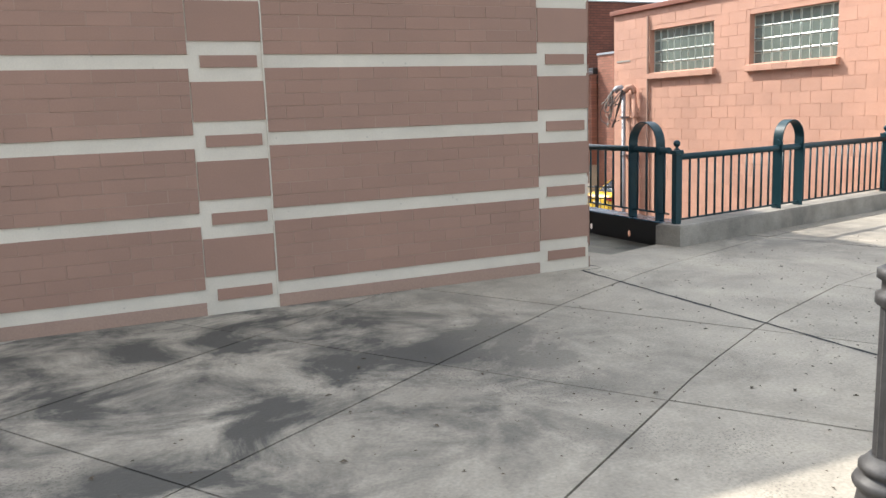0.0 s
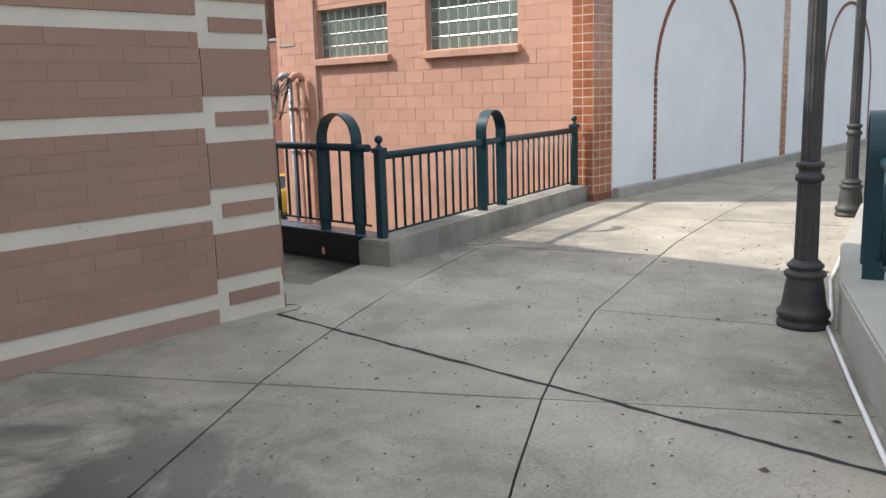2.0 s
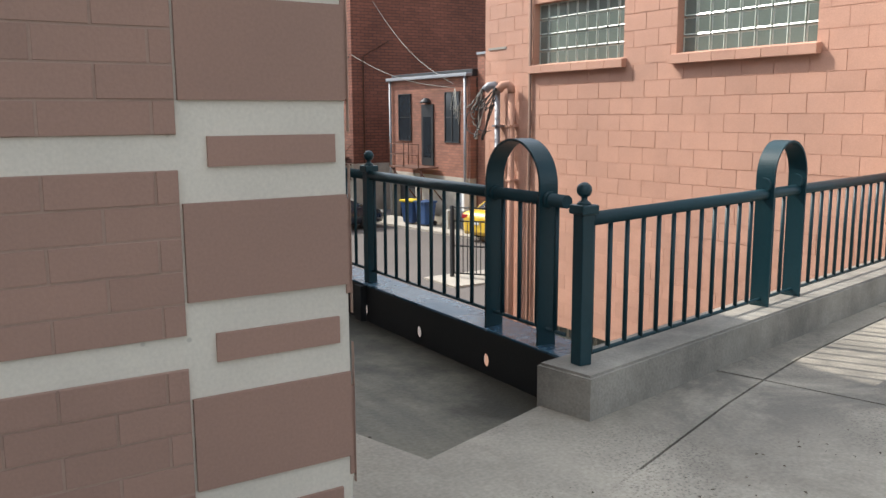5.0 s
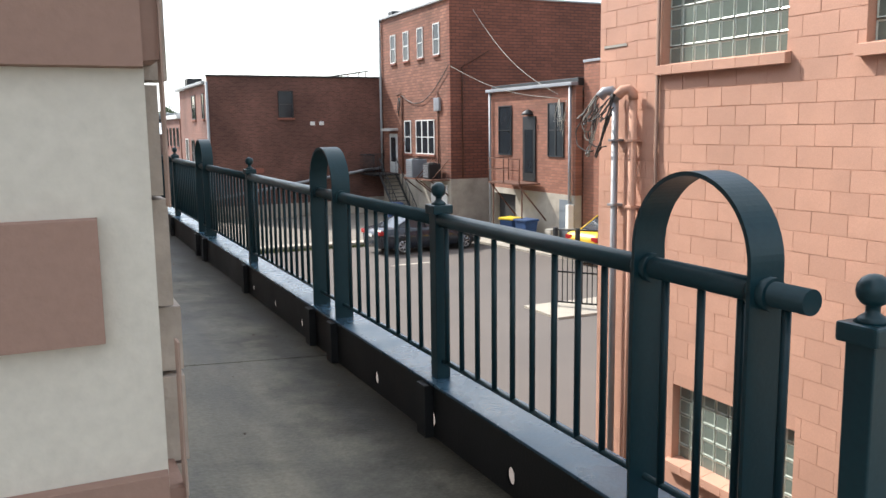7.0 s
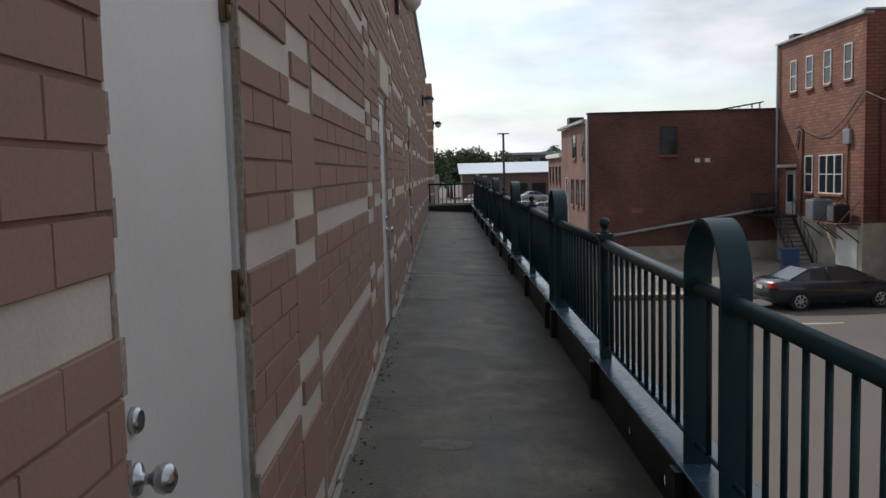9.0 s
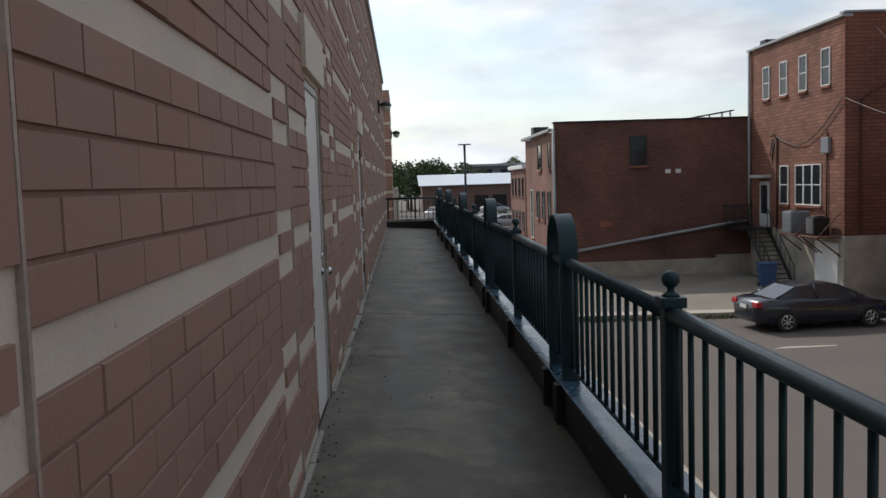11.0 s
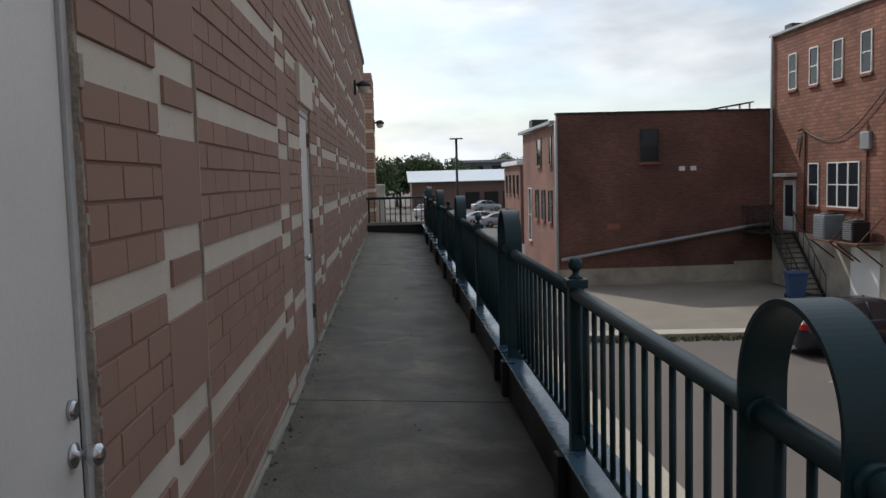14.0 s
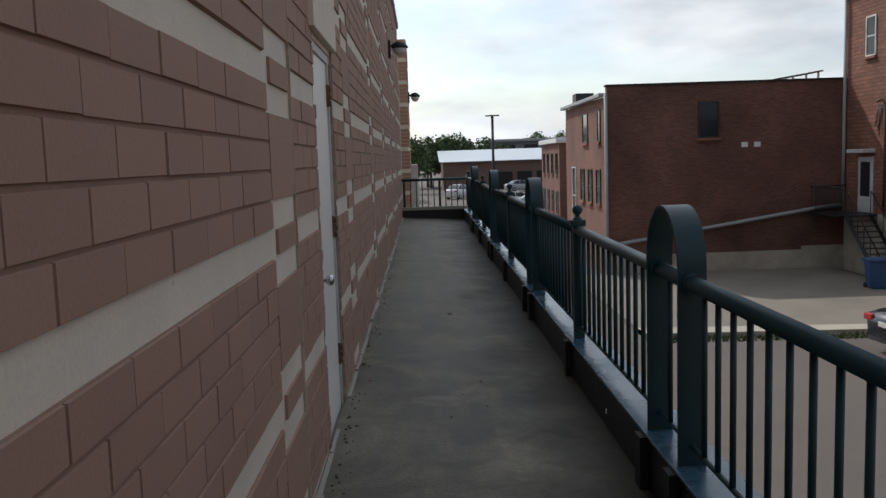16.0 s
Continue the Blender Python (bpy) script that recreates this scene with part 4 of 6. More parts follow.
# block courses
rows = int((PTOP - LOT) / 0.2032)
PB = bmesh.new()
for k in range(rows + 1):
    z0 = LOT + k * 0.2032
    z1 = min(z0 + 0.2032, PTOP)
    y = PY0 - (0.2 if k % 2 else 0.0)
    while y < PY1:
        a, b = max(y, PY0), min(y + 0.406, PY1)
        y += 0.406
        runs = [(a, b)]
        for p, q, c, d in WINS[:3]:
            if z0 < d - 0.02 and z1 > c + 0.02:
                runs = [r for s, e in runs for r in ((s, min(e, p)), (max(s, q), e)) if r[1] - r[0] > 0.02]
        for s, e in runs:
            if z1 - z0 < 0.03:
                continue
            if z0 > 0.0 and s > 2.0 and e < 8.45:
                pieces_later.append((pink, "block", round(e - s - 0.004, 3), round(z1 - z0 - 0.004, 3), (PX, (s + e) / 2, (z0 + z1) / 2), None))
            else:
                box(PB, (PX, s + 0.003, z0 + 0.003), (PX + 0.012, e - 0.003, z1 - 0.003))
bmesh.ops.recalc_face_normals(PB, faces=PB.faces)
part("blockwork", PB, PINK, pink)["kind"] = "stuff"


def service_mast(y, grey, top, head):
    t = thing("service_mast", (PX, y, 0), "galvanised conduit mast with a weather head" if grey else "salmon painted conduit mast with a weather head", "conduit", "service masts")
    mat = GALV if grey else PINKJOINT
    bm = bmesh.new()
    tube(bm, [(-0.09, 0, LOT), (-0.09, 0, top)], 0.042 if grey else 0.05, 12)
    part("conduit", bm, mat, t)
    bm = bmesh.new()
    tube(bm, [(-0.09, 0, top - 0.02), (-0.10, 0, top + 0.05), (-0.13, 0.03, top + 0.10), (-0.19, 0.08, top + 0.09), (-0.24, 0.12, top + 0.02)], 0.062, 12)
    part("weather_head", bm, mat, t)
    for z in (0.5, 1.3):
        part("clamp", soft_box((-0.15, -0.06, z), (0.0, 0.06, z + 0.03), 0.004), mat, t)


service_mast(7.95, True, 1.82, 1)
service_mast(7.60, False, 1.82, 1)
t = thing("drain_conduit", (PX, 7.24, 0), "thin salmon painted conduit up the block wall", "conduit")
bm = bmesh.new()
tube(bm, [(-0.03, 0, LOT), (-0.03, 0, 3.3)], 0.022, 8)
part("pipe", bm, MORTAR, t)
cables = thing("service_cables", (PX, 7.8, 1.85), "tangle of dark and pale cables hanging from the masts", "cable")
rng = random.Random(9)
for n in range(15):
    bm = bmesh.new()
    y0 = -0.07 if n % 2 else 0.27
    drop, wide = rng.uniform(0.22, 0.78), rng.uniform(0.02, 0.38)
    kink, ph = rng.uniform(0.03, 0.09), rng.uniform(0, 6.28)
    far = rng.uniform(-0.05, 0.3)
    pts = []
    for k in range(19):
        a = k / 18
        pts.append((-0.26 - rng.uniform(0.10, 0.14) * math.sin(a * math.pi) + 0.03 * math.sin(a * 9 + ph), y0 + wide * math.sin(a * 2.6) + kink * math.sin(a * 8 + ph) * a,
                    0.02 - drop * math.sin(a * math.pi * (0.5 if n % 3 == 0 else 0.92)) + kink * math.cos(a * 7 + ph) * a - far * a * (1 - a)))
    tube(bm, pts, 0.0085, 6)
    part("cable", bm, WALLC if n % 4 == 0 else LAMPGREY, cables)
rust = thing("wall_bracket", (PX, 8.1, 2.45), "pale rusted strip on the block wall", "bracket")
part("strip", soft_box((-0.012, -0.25, 0), (-0.001, 0.2, 0.035), 0.003), WALLC, rust)
chim = thing("roof_unit", (10.5, 6.5, PTOP), "dark ventilation housing on the flat roof", "roof vent")
part("casing", soft_box((0, -1.4, 0.0), (2.4, 1.4, 0.75), 0.03), BLACK, chim)

# ---- tiled pier and the white wall with arches ----
pier = thing("tiled_pier", label="square pier faced with glossy red-orange tiles", category="pier", kind="structure")
TX0, TX1, TY0, TY1 = 6.10, 6.58, 1.22, 1.56
simple_box("core", (TX0 + 0.003, TY0 + 0.003, -0.02), (TX1 - 0.001, TY1 - 0.001, 4.3), GROUT, pier, "pale grout lines")
for k in range(36):
    z0 = 0.10 + k * 0.118
    for n in range(3):
        a = TX0 + 0.004 + n * 0.158
        pieces_later.append((pier, "tile_s", 0.148, 0.108, (a + 0.077, TY0, z0 + 0.057), None))
    for n in range(2):
        a = TY0 + 0.004 + n * 0.166
        pieces_later.append((pier, "tile_w", 0.156, 0.108, (TX0, a + 0.082, z0 + 0.057), None))
part("plinth", soft_box((TX0 - 0.012, TY0 - 0.012, -0.02), (TX1, TY1, 0.10), 0.004), TRIMBRICK, pier, "dark base course")
t = thing("pier_downpipe", (6.40, 1.62, 0), "thin grey downpipe beside the tiled pier", "pipe")
bm = bmesh.new()
tube(bm, [(0, 0, 0.0), (0, 0, 4.3)], 0.025, 8)
part("pipe", bm, GALV, t)

WY = 1.20
white = thing("wall_white", label="white rendered wall with brick-trimmed blind arches", category="wall", kind="structure")
simple_box("render", (6.56, WY, -0.02), (34.0, WY + 0.3, 4.6), WHITEWALL, white)
simple_box("foot_kerb", (6.56, WY - 0.11, -0.02), (34.0, WY - 0.001, 0.14), WALLC, white, "low concrete kerb", 0.012)


def blind_arch(x0, x1, spring):
    """Trim bricks up two sides and round a half circle."""
    r = (x1 - x0) / 2
    cx = (x0 + x1) / 2
    n = int(round((spring - 0.145) / 0.085))
    for s in (x0, x1):
        bm = bmesh.new()
        for k in range(n):
            z = 0.145 + k * 0.085
            box(bm, (s - 0.035, WY - 0.016, z), (s + 0.035, WY - 0.001, z + 0.074))
        bmesh.ops.recalc_face_normals(bm, faces=bm.faces)
        part("arch_side", bm, TRIMBRICK, white, "column of small trim bricks")
    bm = bmesh.new()
    m = int(math.pi * r / 0.085)
    for k in range(m):
        a0, a1 = math.pi * (k + 0.06) / m, math.pi * (k + 0.94) / m
        q = []
        for yy in (WY - 0.016, WY - 0.001):
            for rr, aa in ((r - 0.035, a0), (r + 0.035, a0), (r + 0.035, a1), (r - 0.035, a1)):
                q.append(bm.verts.new((cx - rr * math.cos(aa), yy, spring + rr * 1.02 * math.sin(aa))))
        for f in ((0, 1, 2, 3), (7, 6, 5, 4), (0, 4, 5, 1), (1, 5, 6, 2), (2, 6, 7, 3), (3, 7, 4, 0)):
            bm.faces.new([q[i] for i in f])
    bmesh.ops.recalc_face_normals(bm, faces=bm.faces)
    part("arch_ring", bm, TRIMBRICK, white, "arched ring of small trim bricks")


for k in range(4):
    blind_arch(7.74 + 7.25 * k, 10.92 + 7.25 * k, 1.55)
    bm = bmesh.new()
    for n in range(37):
        for e in (0.0, 0.125):
            box(bm, (12.66 + 7.25 * k + e, WY - 0.02, 0.145 + n * 0.118), (12.775 + 7.25 * k + e, WY - 0.008, 0.252 + n * 0.118))
    bmesh.ops.recalc_face_normals(bm, faces=bm.faces)
    part("tile_strip", bm, REDTILE, white, "upright strip of red-orange tiles")
    simple_box("strip_grout", (12.65 + 7.25 * k, WY - 0.016, 0.142), (12.91 + 7.25 * k, WY - 0.001, 4.58), GROUT, white)

# ---- the lot below ----
lot = thing("ground_lot", label="worn brown-grey asphalt parking lot", category="ground", kind="structure")
bm = bmesh.new()
bmesh.ops.create_grid(bm, x_segments=2, y_segments=2, size=900, matrix=Matrix.Translation((0, 0, LOT)))
part("asphalt", bm, ASPHALT, lot)
alley = thing("pavement_alley", label="pale concrete strip along the foot of the walkway", category="pavement", kind="structure")
simple_box("strip", (1.7, 9.0, LOT - 0.1), (5.3, 60.0, LOT + 0.03), PAVING, alley)
apron = thing("pavement_apron", label="pale concrete apron with a grassy kerb before the brick building", category="pavement", kind="structure")
bm = bmesh.new()
prism(bm, [(6.5, 33.5), (13.2, 33.0), (17.2, 33.3), (17.2, 45.2), (6.5, 45.2)], LOT - 0.1, LOT + 0.14)
part("slab", bm, APRON, apron)
# pale strip that stands in for the sunlit edge of the apron
bm = bmesh.new()
prism(bm, [(6.5, 33.48), (13.2, 32.98), (17.2, 33.28), (17.2, 33.9), (13.2, 33.65), (6.5, 34.3)], LOT - 0.1, LOT + 0.146)
part("kerb_strip", bm, PAVING, apron, "pale concrete kerb strip for the sunlit edge")
bm = bmesh.new()
rng = random.Random(3)
for k in range(900):
    x = rng.uniform(6.5, 14.0)
    y = 33.47 - 0.075 * (x - 6.5) + rng.uniform(-0.55, -0.02)
    h = rng.uniform(0.04, 0.16)
    w = rng.uniform(0.02, 0.05)
    a = rng.uniform(0, 6.3)
    v = [bm.verts.new((x + w * math.cos(a), y + w * math.sin(a), LOT)), bm.verts.new((x - w * math.cos(a), y - w * math.sin(a), LOT)), bm.verts.new((x + rng.uniform(-.05, .05), y + rng.uniform(-.05, .05), LOT + h))]
    bm.faces.new(v)
tagged(part("grass_verge", bm, GRASS), "ragged grass and weeds along the kerb", "grass", kind="stuff")
pad = thing("pavement_bin_pad", label="pale concrete edge by the rear doors", category="pavement", kind="structure")
bm = bmesh.new()
prism(bm, [(16.6, 31.4), (17.3, 25.6), (18.2, 22.0), (18.5, 22.0), (18.45, 33.2), (17.4, 33.2)], LOT - 0.1, LOT + 0.09)
part("slab", bm, PAVING, pad)
gpad = thing("pavement_gate_pad", label="small pale concrete pad under the iron gate", category="pavement", kind="structure")
simple_box("slab", (11.6, 17.2, LOT - 0.1), (14.4, 18.9, LOT + 0.06), PAVING, gpad)
mark = thing("road_marking", (11.9, 27.4, LOT + 0.004), "faded white painted mark on the asphalt", "marking", kind="structure")
bm = bmesh.new()
prism(bm, [(-0.9, -0.12), (1.0, -0.05), (1.1, 0.08), (-0.4, 0.14)], 0, 0.004)
part("paint", bm, PAVING, mark)


def sash_window(parent, axis, at, w, z0, z1, frame_mat, face, panes=1, sill=True, out=0.05):
    """A window set in a far wall. axis: 'x' or 'y' along which it runs; face: the wall plane, looking towards minus the other axis."""
    def put(a, b):
        if axis == "x":
            return (a[0], face + a[1], a[2]), (b[0], face + b[1], b[2])
        return (face + a[1], a[0], a[2]), (face + b[1], b[0], b[2])
    u0, u1 = at - w / 2, at + w / 2
    f = 0.05
    win = simple_box("window", *put((u0 + f * 0.5, -out * 0.45, z0 + f * 0.5), (u1 - f * 0.5, -0.006, z1 - f * 0.5)), PANE, parent, "dark window glass")
    for a, b in (((u0, -out, z0), (u0 + f, -0.004, z1)), ((u1 - f, -out, z0), (u1, -0.004, z1))):
        simple_box("stile", *put(a, b), frame_mat, win)
    simple_box("head", *put((u0 + f, -out, z1 - f), (u1 - f, -0.004, z1)), frame_mat, win)
    simple_box("bottom_rail", *put((u0 + f, -out, z0), (u1 - f, -0.004, z0 + f)), frame_mat, win)
    cuts = [u0 + f] + [u0 + (u1 - u0) * k / panes for k in range(1, panes)] + [u1 - f]
    for k in range(panes):
        simple_box("meeting_rail", *put((cuts[k] + 0.042, -out + 0.006, (z0 + z1) / 2 - 0.02), (cuts[k + 1] - 0.042, -0.004, (z0 + z1) / 2 + 0.02)), frame_mat, win)
    for m in cuts[1:-1]:
        simple_box("mullion", *put((m - 0.04, -out, z0 + f), (m + 0.04, -0.004, z1 - f)), frame_mat, win)
    if sill:
        simple_box("sill", *put((u0 - 0.06, -out - 0.06, z0 - 0.10), (u1 + 0.06, -0.004, z0 - 0.004)), TRIMBRICK, win)


# dark red building across the lot
bA = thing("brick_building", label="two-storey dark red brick building with a blank side wall", category="building")
AX0, AX1, AY = 8.1, 17.88, 45.2
simple_box("wall", (AX0 + 0.004, AY, LOT + 0.9), (AX1, AY + 0.3, 4.38), B1BRICK, bA)
bm = bmesh.new()
box(bm, (AX0, AY - 0.03, LOT), (AX1, AY + 0.3, LOT + 0.35))
box(bm, (AX0 + 4.5, AY - 0.03, LOT + 0.35), (AX1, AY + 0.3, LOT + 0.8))
box(bm, (AX0 + 8.0, AY - 0.03, LOT + 0.8), (AX1, AY + 0.3, LOT + 1.05))
box(bm, (AX0, AY - 0.004, LOT + 0.35), (AX0 + 4.5, AY + 0.3, LOT + 0.9))
box(bm, (AX0 + 4.5, AY - 0.004, LOT + 0.8), (AX0 + 8.0, AY + 0.3, LOT + 0.9))
bmesh.ops.recalc_face_normals(bm, faces=bm.faces)
part("foundation", bm, FOUND, bA, "stepped grey foundation")
simple_box("front_wall", (AX0, AY + 0.3, LOT), (AX0 + 0.3, 55.0, 4.0), FARBRICK, bA, "red brick front with windows")
simple_box("roof", (AX0 + 0.3, AY + 0.3, 3.7), (AX1, 55.0, 3.9), COPING, bA)
part("coping", soft_box((AX0 - 0.05, AY - 0.06, 4.382), (AX1, AY + 0.34, 4.46), 0.01), BLACK, bA)
part("cornice", soft_box((AX0 - 0.26, AY + 0.35, 4.0), (AX0 + 0.0, 55.1, 4.16), 0.03), COPING, bA, "grey weathered cornice")
sash_window(bA, "x", 12.24, 0.84, 2.2, 3.65, BLACK, AY)
simple_box("rear_chimney", (AX0 + 0.3, 53.6, 3.9), (AX0 + 1.2, 54.6, 4.75), BLACK, bA, "dark chimney stack")
for y, w in ((49.7, 1.2), (46.7, 0.6)):
    sash_window(bA, "y", y, w, 2.2, 3.55, BLACK, AX0)
sash_window(bA, "y", 52.7, 0.9, -1.7, 1.1, WINWHITE, AX0)
for y in (50.5, 48.7, 46.9):
    sash_window(bA, "y", y, 0.9, -0.45, 1.05, BLACK, AX0)
bm = bmesh.new()
tube(bm, [(AX0 - 0.06, AY - 0.06, LOT), (AX0 - 0.06, AY - 0.06, 4.1)], 0.07, 8)
part("downpipe", bm, COPING, bA, "grey downpipe at the corner")
bm = bmesh.new()
tube(bm, [(AX0 + 0.1, AY - 0.12, -2.05), (AX1 - 1.1, AY - 0.12, -0.78), (AX1 - 0.2, AY - 0.12, -0.7)], 0.085, 10)
part("slanting_pipe", bm, GALV, bA, "grey pipe climbing across the wall")
for x in (13.58, 14.1):
    part("vent", soft_box((x, AY - 0.06, 1.78), (x + 0.26, AY - 0.002, 1.98), 0.01), WINWHITE, bA, "small white wall vent")
part("patch", soft_box((AX0 + 2.2, AY - 0.012, -0.75), (AX0 + 2.8, AY - 0.002, -0.5), 0.004), TRIMBRICK, bA)
t = thing("roof_solar_frame", (15.2, 47.0, 4.0), "dark tilted panels on a roof frame", "roof panel")
bm = bmesh.new()
box(bm, (0.0, 0.0, 0.0), (2.6, 1.4, 0.06))
for v in bm.verts:
    v.co.z += 0.50 + 0.15 * v.co.x
bmesh.ops.recalc_face_normals(bm, faces=bm.faces)
part("panel", bm, BLACK, t)
for x in (0.1, 1.3, 2.4):
    for y in (0.1, 1.25):
        simple_box("leg", (x, y, -0.1), (x + 0.07, y + 0.07, 0.51 + 0.15 * x), WINWHITE, t, "white frame leg")
for y in (0.1, 1.25):
    simple_box("rail", (0.0, y - 0.02, 0.40), (2.55, y - 0.002, 0.50), WINWHITE, t, "white frame rail")

# tall brick building
bB = thing("tall_brick_building", label="tall orange-red brick building with white sash windows", category="building")
BX, BY0, BY1 = 17.9, 36.3, 45.28
BT = 7.62
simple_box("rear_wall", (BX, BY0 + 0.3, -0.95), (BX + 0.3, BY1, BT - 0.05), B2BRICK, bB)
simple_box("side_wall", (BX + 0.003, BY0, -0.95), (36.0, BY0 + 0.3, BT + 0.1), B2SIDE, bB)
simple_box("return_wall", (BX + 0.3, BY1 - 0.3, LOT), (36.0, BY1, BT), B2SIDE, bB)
simple_box("foundation", (BX - 0.03, BY0 - 0.03, LOT), (36.0, BY1, -0.952), FOUND, bB, "grey rendered foundation")
simple_box("roof", (BX + 0.3, BY0 + 0.3, BT - 0.4), (36.0, BY1 - 0.3, BT - 0.2), COPING, bB)
part("gutter", soft_box((BX - 0.14, BY0 - 0.02, BT - 0.05), (BX + 0.32, BY1 + 0.1, BT + 0.06), 0.02), COPING, bB, "grey eaves gutter")
part("coping", soft_box((BX - 0.05, BY0 - 0.05, BT + 0.102), (36.0, BY0 + 0.34, BT + 0.18), 0.01), COPING, bB)
part("chimney", soft_box((BX + 0.35, BY1 - 1.0, BT - 0.1), (BX + 1.6, BY1 - 0.35, BT + 0.42), 0.02), BLACK, bB, "dark roof hatch")
for y in (43.35, 41.55, 39.7, 37.75):
    sash_window(bB, "y", y, 0.72, 5.08, 6.6, WINWHITE, BX)
sash_window(bB, "y", 39.25, 2.3, 0.2, 1.95, WINWHITE, BX, 3)
sash_window(bB, "y", 41.5, 0.85, 0.2, 1.95, WINWHITE, BX)
d = part("door", soft_box((BX - 0.05, 43.0, -0.92), (BX - 0.004, 44.1, 1.25), 0.01), FRAMEP, bB, "glazed rear door in a grey frame")
simple_box("pane", (BX - 0.06, 43.2, -0.3), (BX - 0.051, 43.9, 1.05), PANE, d)
part("door_hood", soft_box((BX - 0.5, 42.9, 1.4), (BX - 0.002, 44.2, 1.55), 0.03), FRAMEP, bB)
bm = bmesh.new()
tube(bm, [(BX - 0.1, BY1 - 0.12, -0.95), (BX - 0.1, BY1 - 0.12, BT)], 0.07, 8)
part("downpipe", bm, COPING, bB)
bm = bmesh.new()
tube(bm, [(BX - 0.06, 42.2, -0.9), (BX - 0.06, 42.2, 3.2)], 0.045, 8)
part("service_pipe", bm, RUSTY, bB)
bm = bmesh.new()
tube(bm, [(BX - 0.06, 42.2, 3.2), (BX - 0.06, 42.4, 3.4), (BX - 0.15, 42.6, 3.3)], 0.05, 8)
part("weather_head", bm, RUSTY, bB)
bm = bmesh.new()
tube(bm, [(BX - 0.05, 37.6, -0.9), (BX - 0.05, 37.6, 3.3)], 0.035, 8)
part("service_pipe", bm, RUSTY, bB)
bm = bmesh.new()
tube(bm, [(BX + 0.62, BY0 - 0.05, -0.9), (BX + 0.62, BY0 - 0.05, 4.4), (BX + 2.1, BY0 - 0.05, 5.2)], 0.035, 6)
part("side_conduit", bm, RUSTY, bB, "rusted conduit up the side wall")
bm = bmesh.new()
for k in range(5):
    tube(bm, [(BX - 0.08, 42.3 + 0.08 * k, 3.2), (BX - 0.14, 42.35 + 0.1 * k, 2.5 - 0.15 * (k % 3)), (BX - 0.08, 42.55, 2.0 + 0.1 * k)], 0.015, 5)
part("loose_cables", bm, BLACK, bB)
part("meter", soft_box((BX - 0.16, 37.3, 2.35), (BX - 0.002, 37.9, 3.0), 0.04), GALV, bB, "grey electric meter box")
bm = bmesh.new()
pts = []
for k in range(13):
    a = k / 12
    pts.append((BX - 0.08, 42.2 + (36.25 - 42.2) * a, 3.3 + 1.2 * a - 1.1 * math.sin(a * math.pi) * (1 - 0.2 * a)))
tube(bm, pts, 0.02, 6)
part("swagged_cable", bm, BLACK, bB)

# retaining block with cooling units, and the iron stair
part("cellar_door", soft_box((BX - 0.07, 36.65, LOT), (BX - 0.034, 38.55, -1.25), 0.01), WINWHITE, bB, "whitewashed cellar door")
for y in (37.2, 39.05):
    sh = thing("bracket_shelf", (BX, y, -1.02), "rusted steel bracket shelf for a cooling unit", "bracket", "unit shelves")
    part("shelf_plate", soft_box((-1.05, -0.8, 0), (-0.035, 0.8, 0.06), 0.005), RUSTY, sh)
    for s in (-0.7, 0.7):
        bm = bmesh.new()
        tube(bm, [(-1.0, s, 0.0), (-0.04, s, -0.75)], 0.03, 6)
        tube(bm, [(-0.95, s, 0.05), (-0.04, s, 1.0)], 0.025, 6)
        part("strut", bm, RUSTY, sh)


def cooling_unit(x, y, z, s, mat):
    t = thing("cooling_unit", (x, y, z), "grey outdoor cooling unit on the retaining block", "air conditioner", "cooling units")
    part("casing", soft_box((-s, -s, 0.0), (s, s, 2.2 * s), 0.05), mat, t)
    for k in range(8):
        simple_box("louvre", (-s - 0.012, -s + 0.06, 0.1 + k * 1.8 * s / 8), (-s - 0.002, s - 0.06, 0.1 + (k + 0.6) * 1.8 * s / 8), GALV, t)
    bm = bmesh.new()
    lathe(bm, [(s * 0.8, 2.2 * s), (s * 0.8, 2.2 * s + 0.04), (s * 0.3, 2.2 * s + 0.06)], sides=16)
    part("fan_guard", bm, BLACK, t)


cooling_unit(17.36, 39.25, -0.96, 0.42, ACGREY)
cooling_unit(17.36, 37.35, -0.96, 0.34, BLACK)


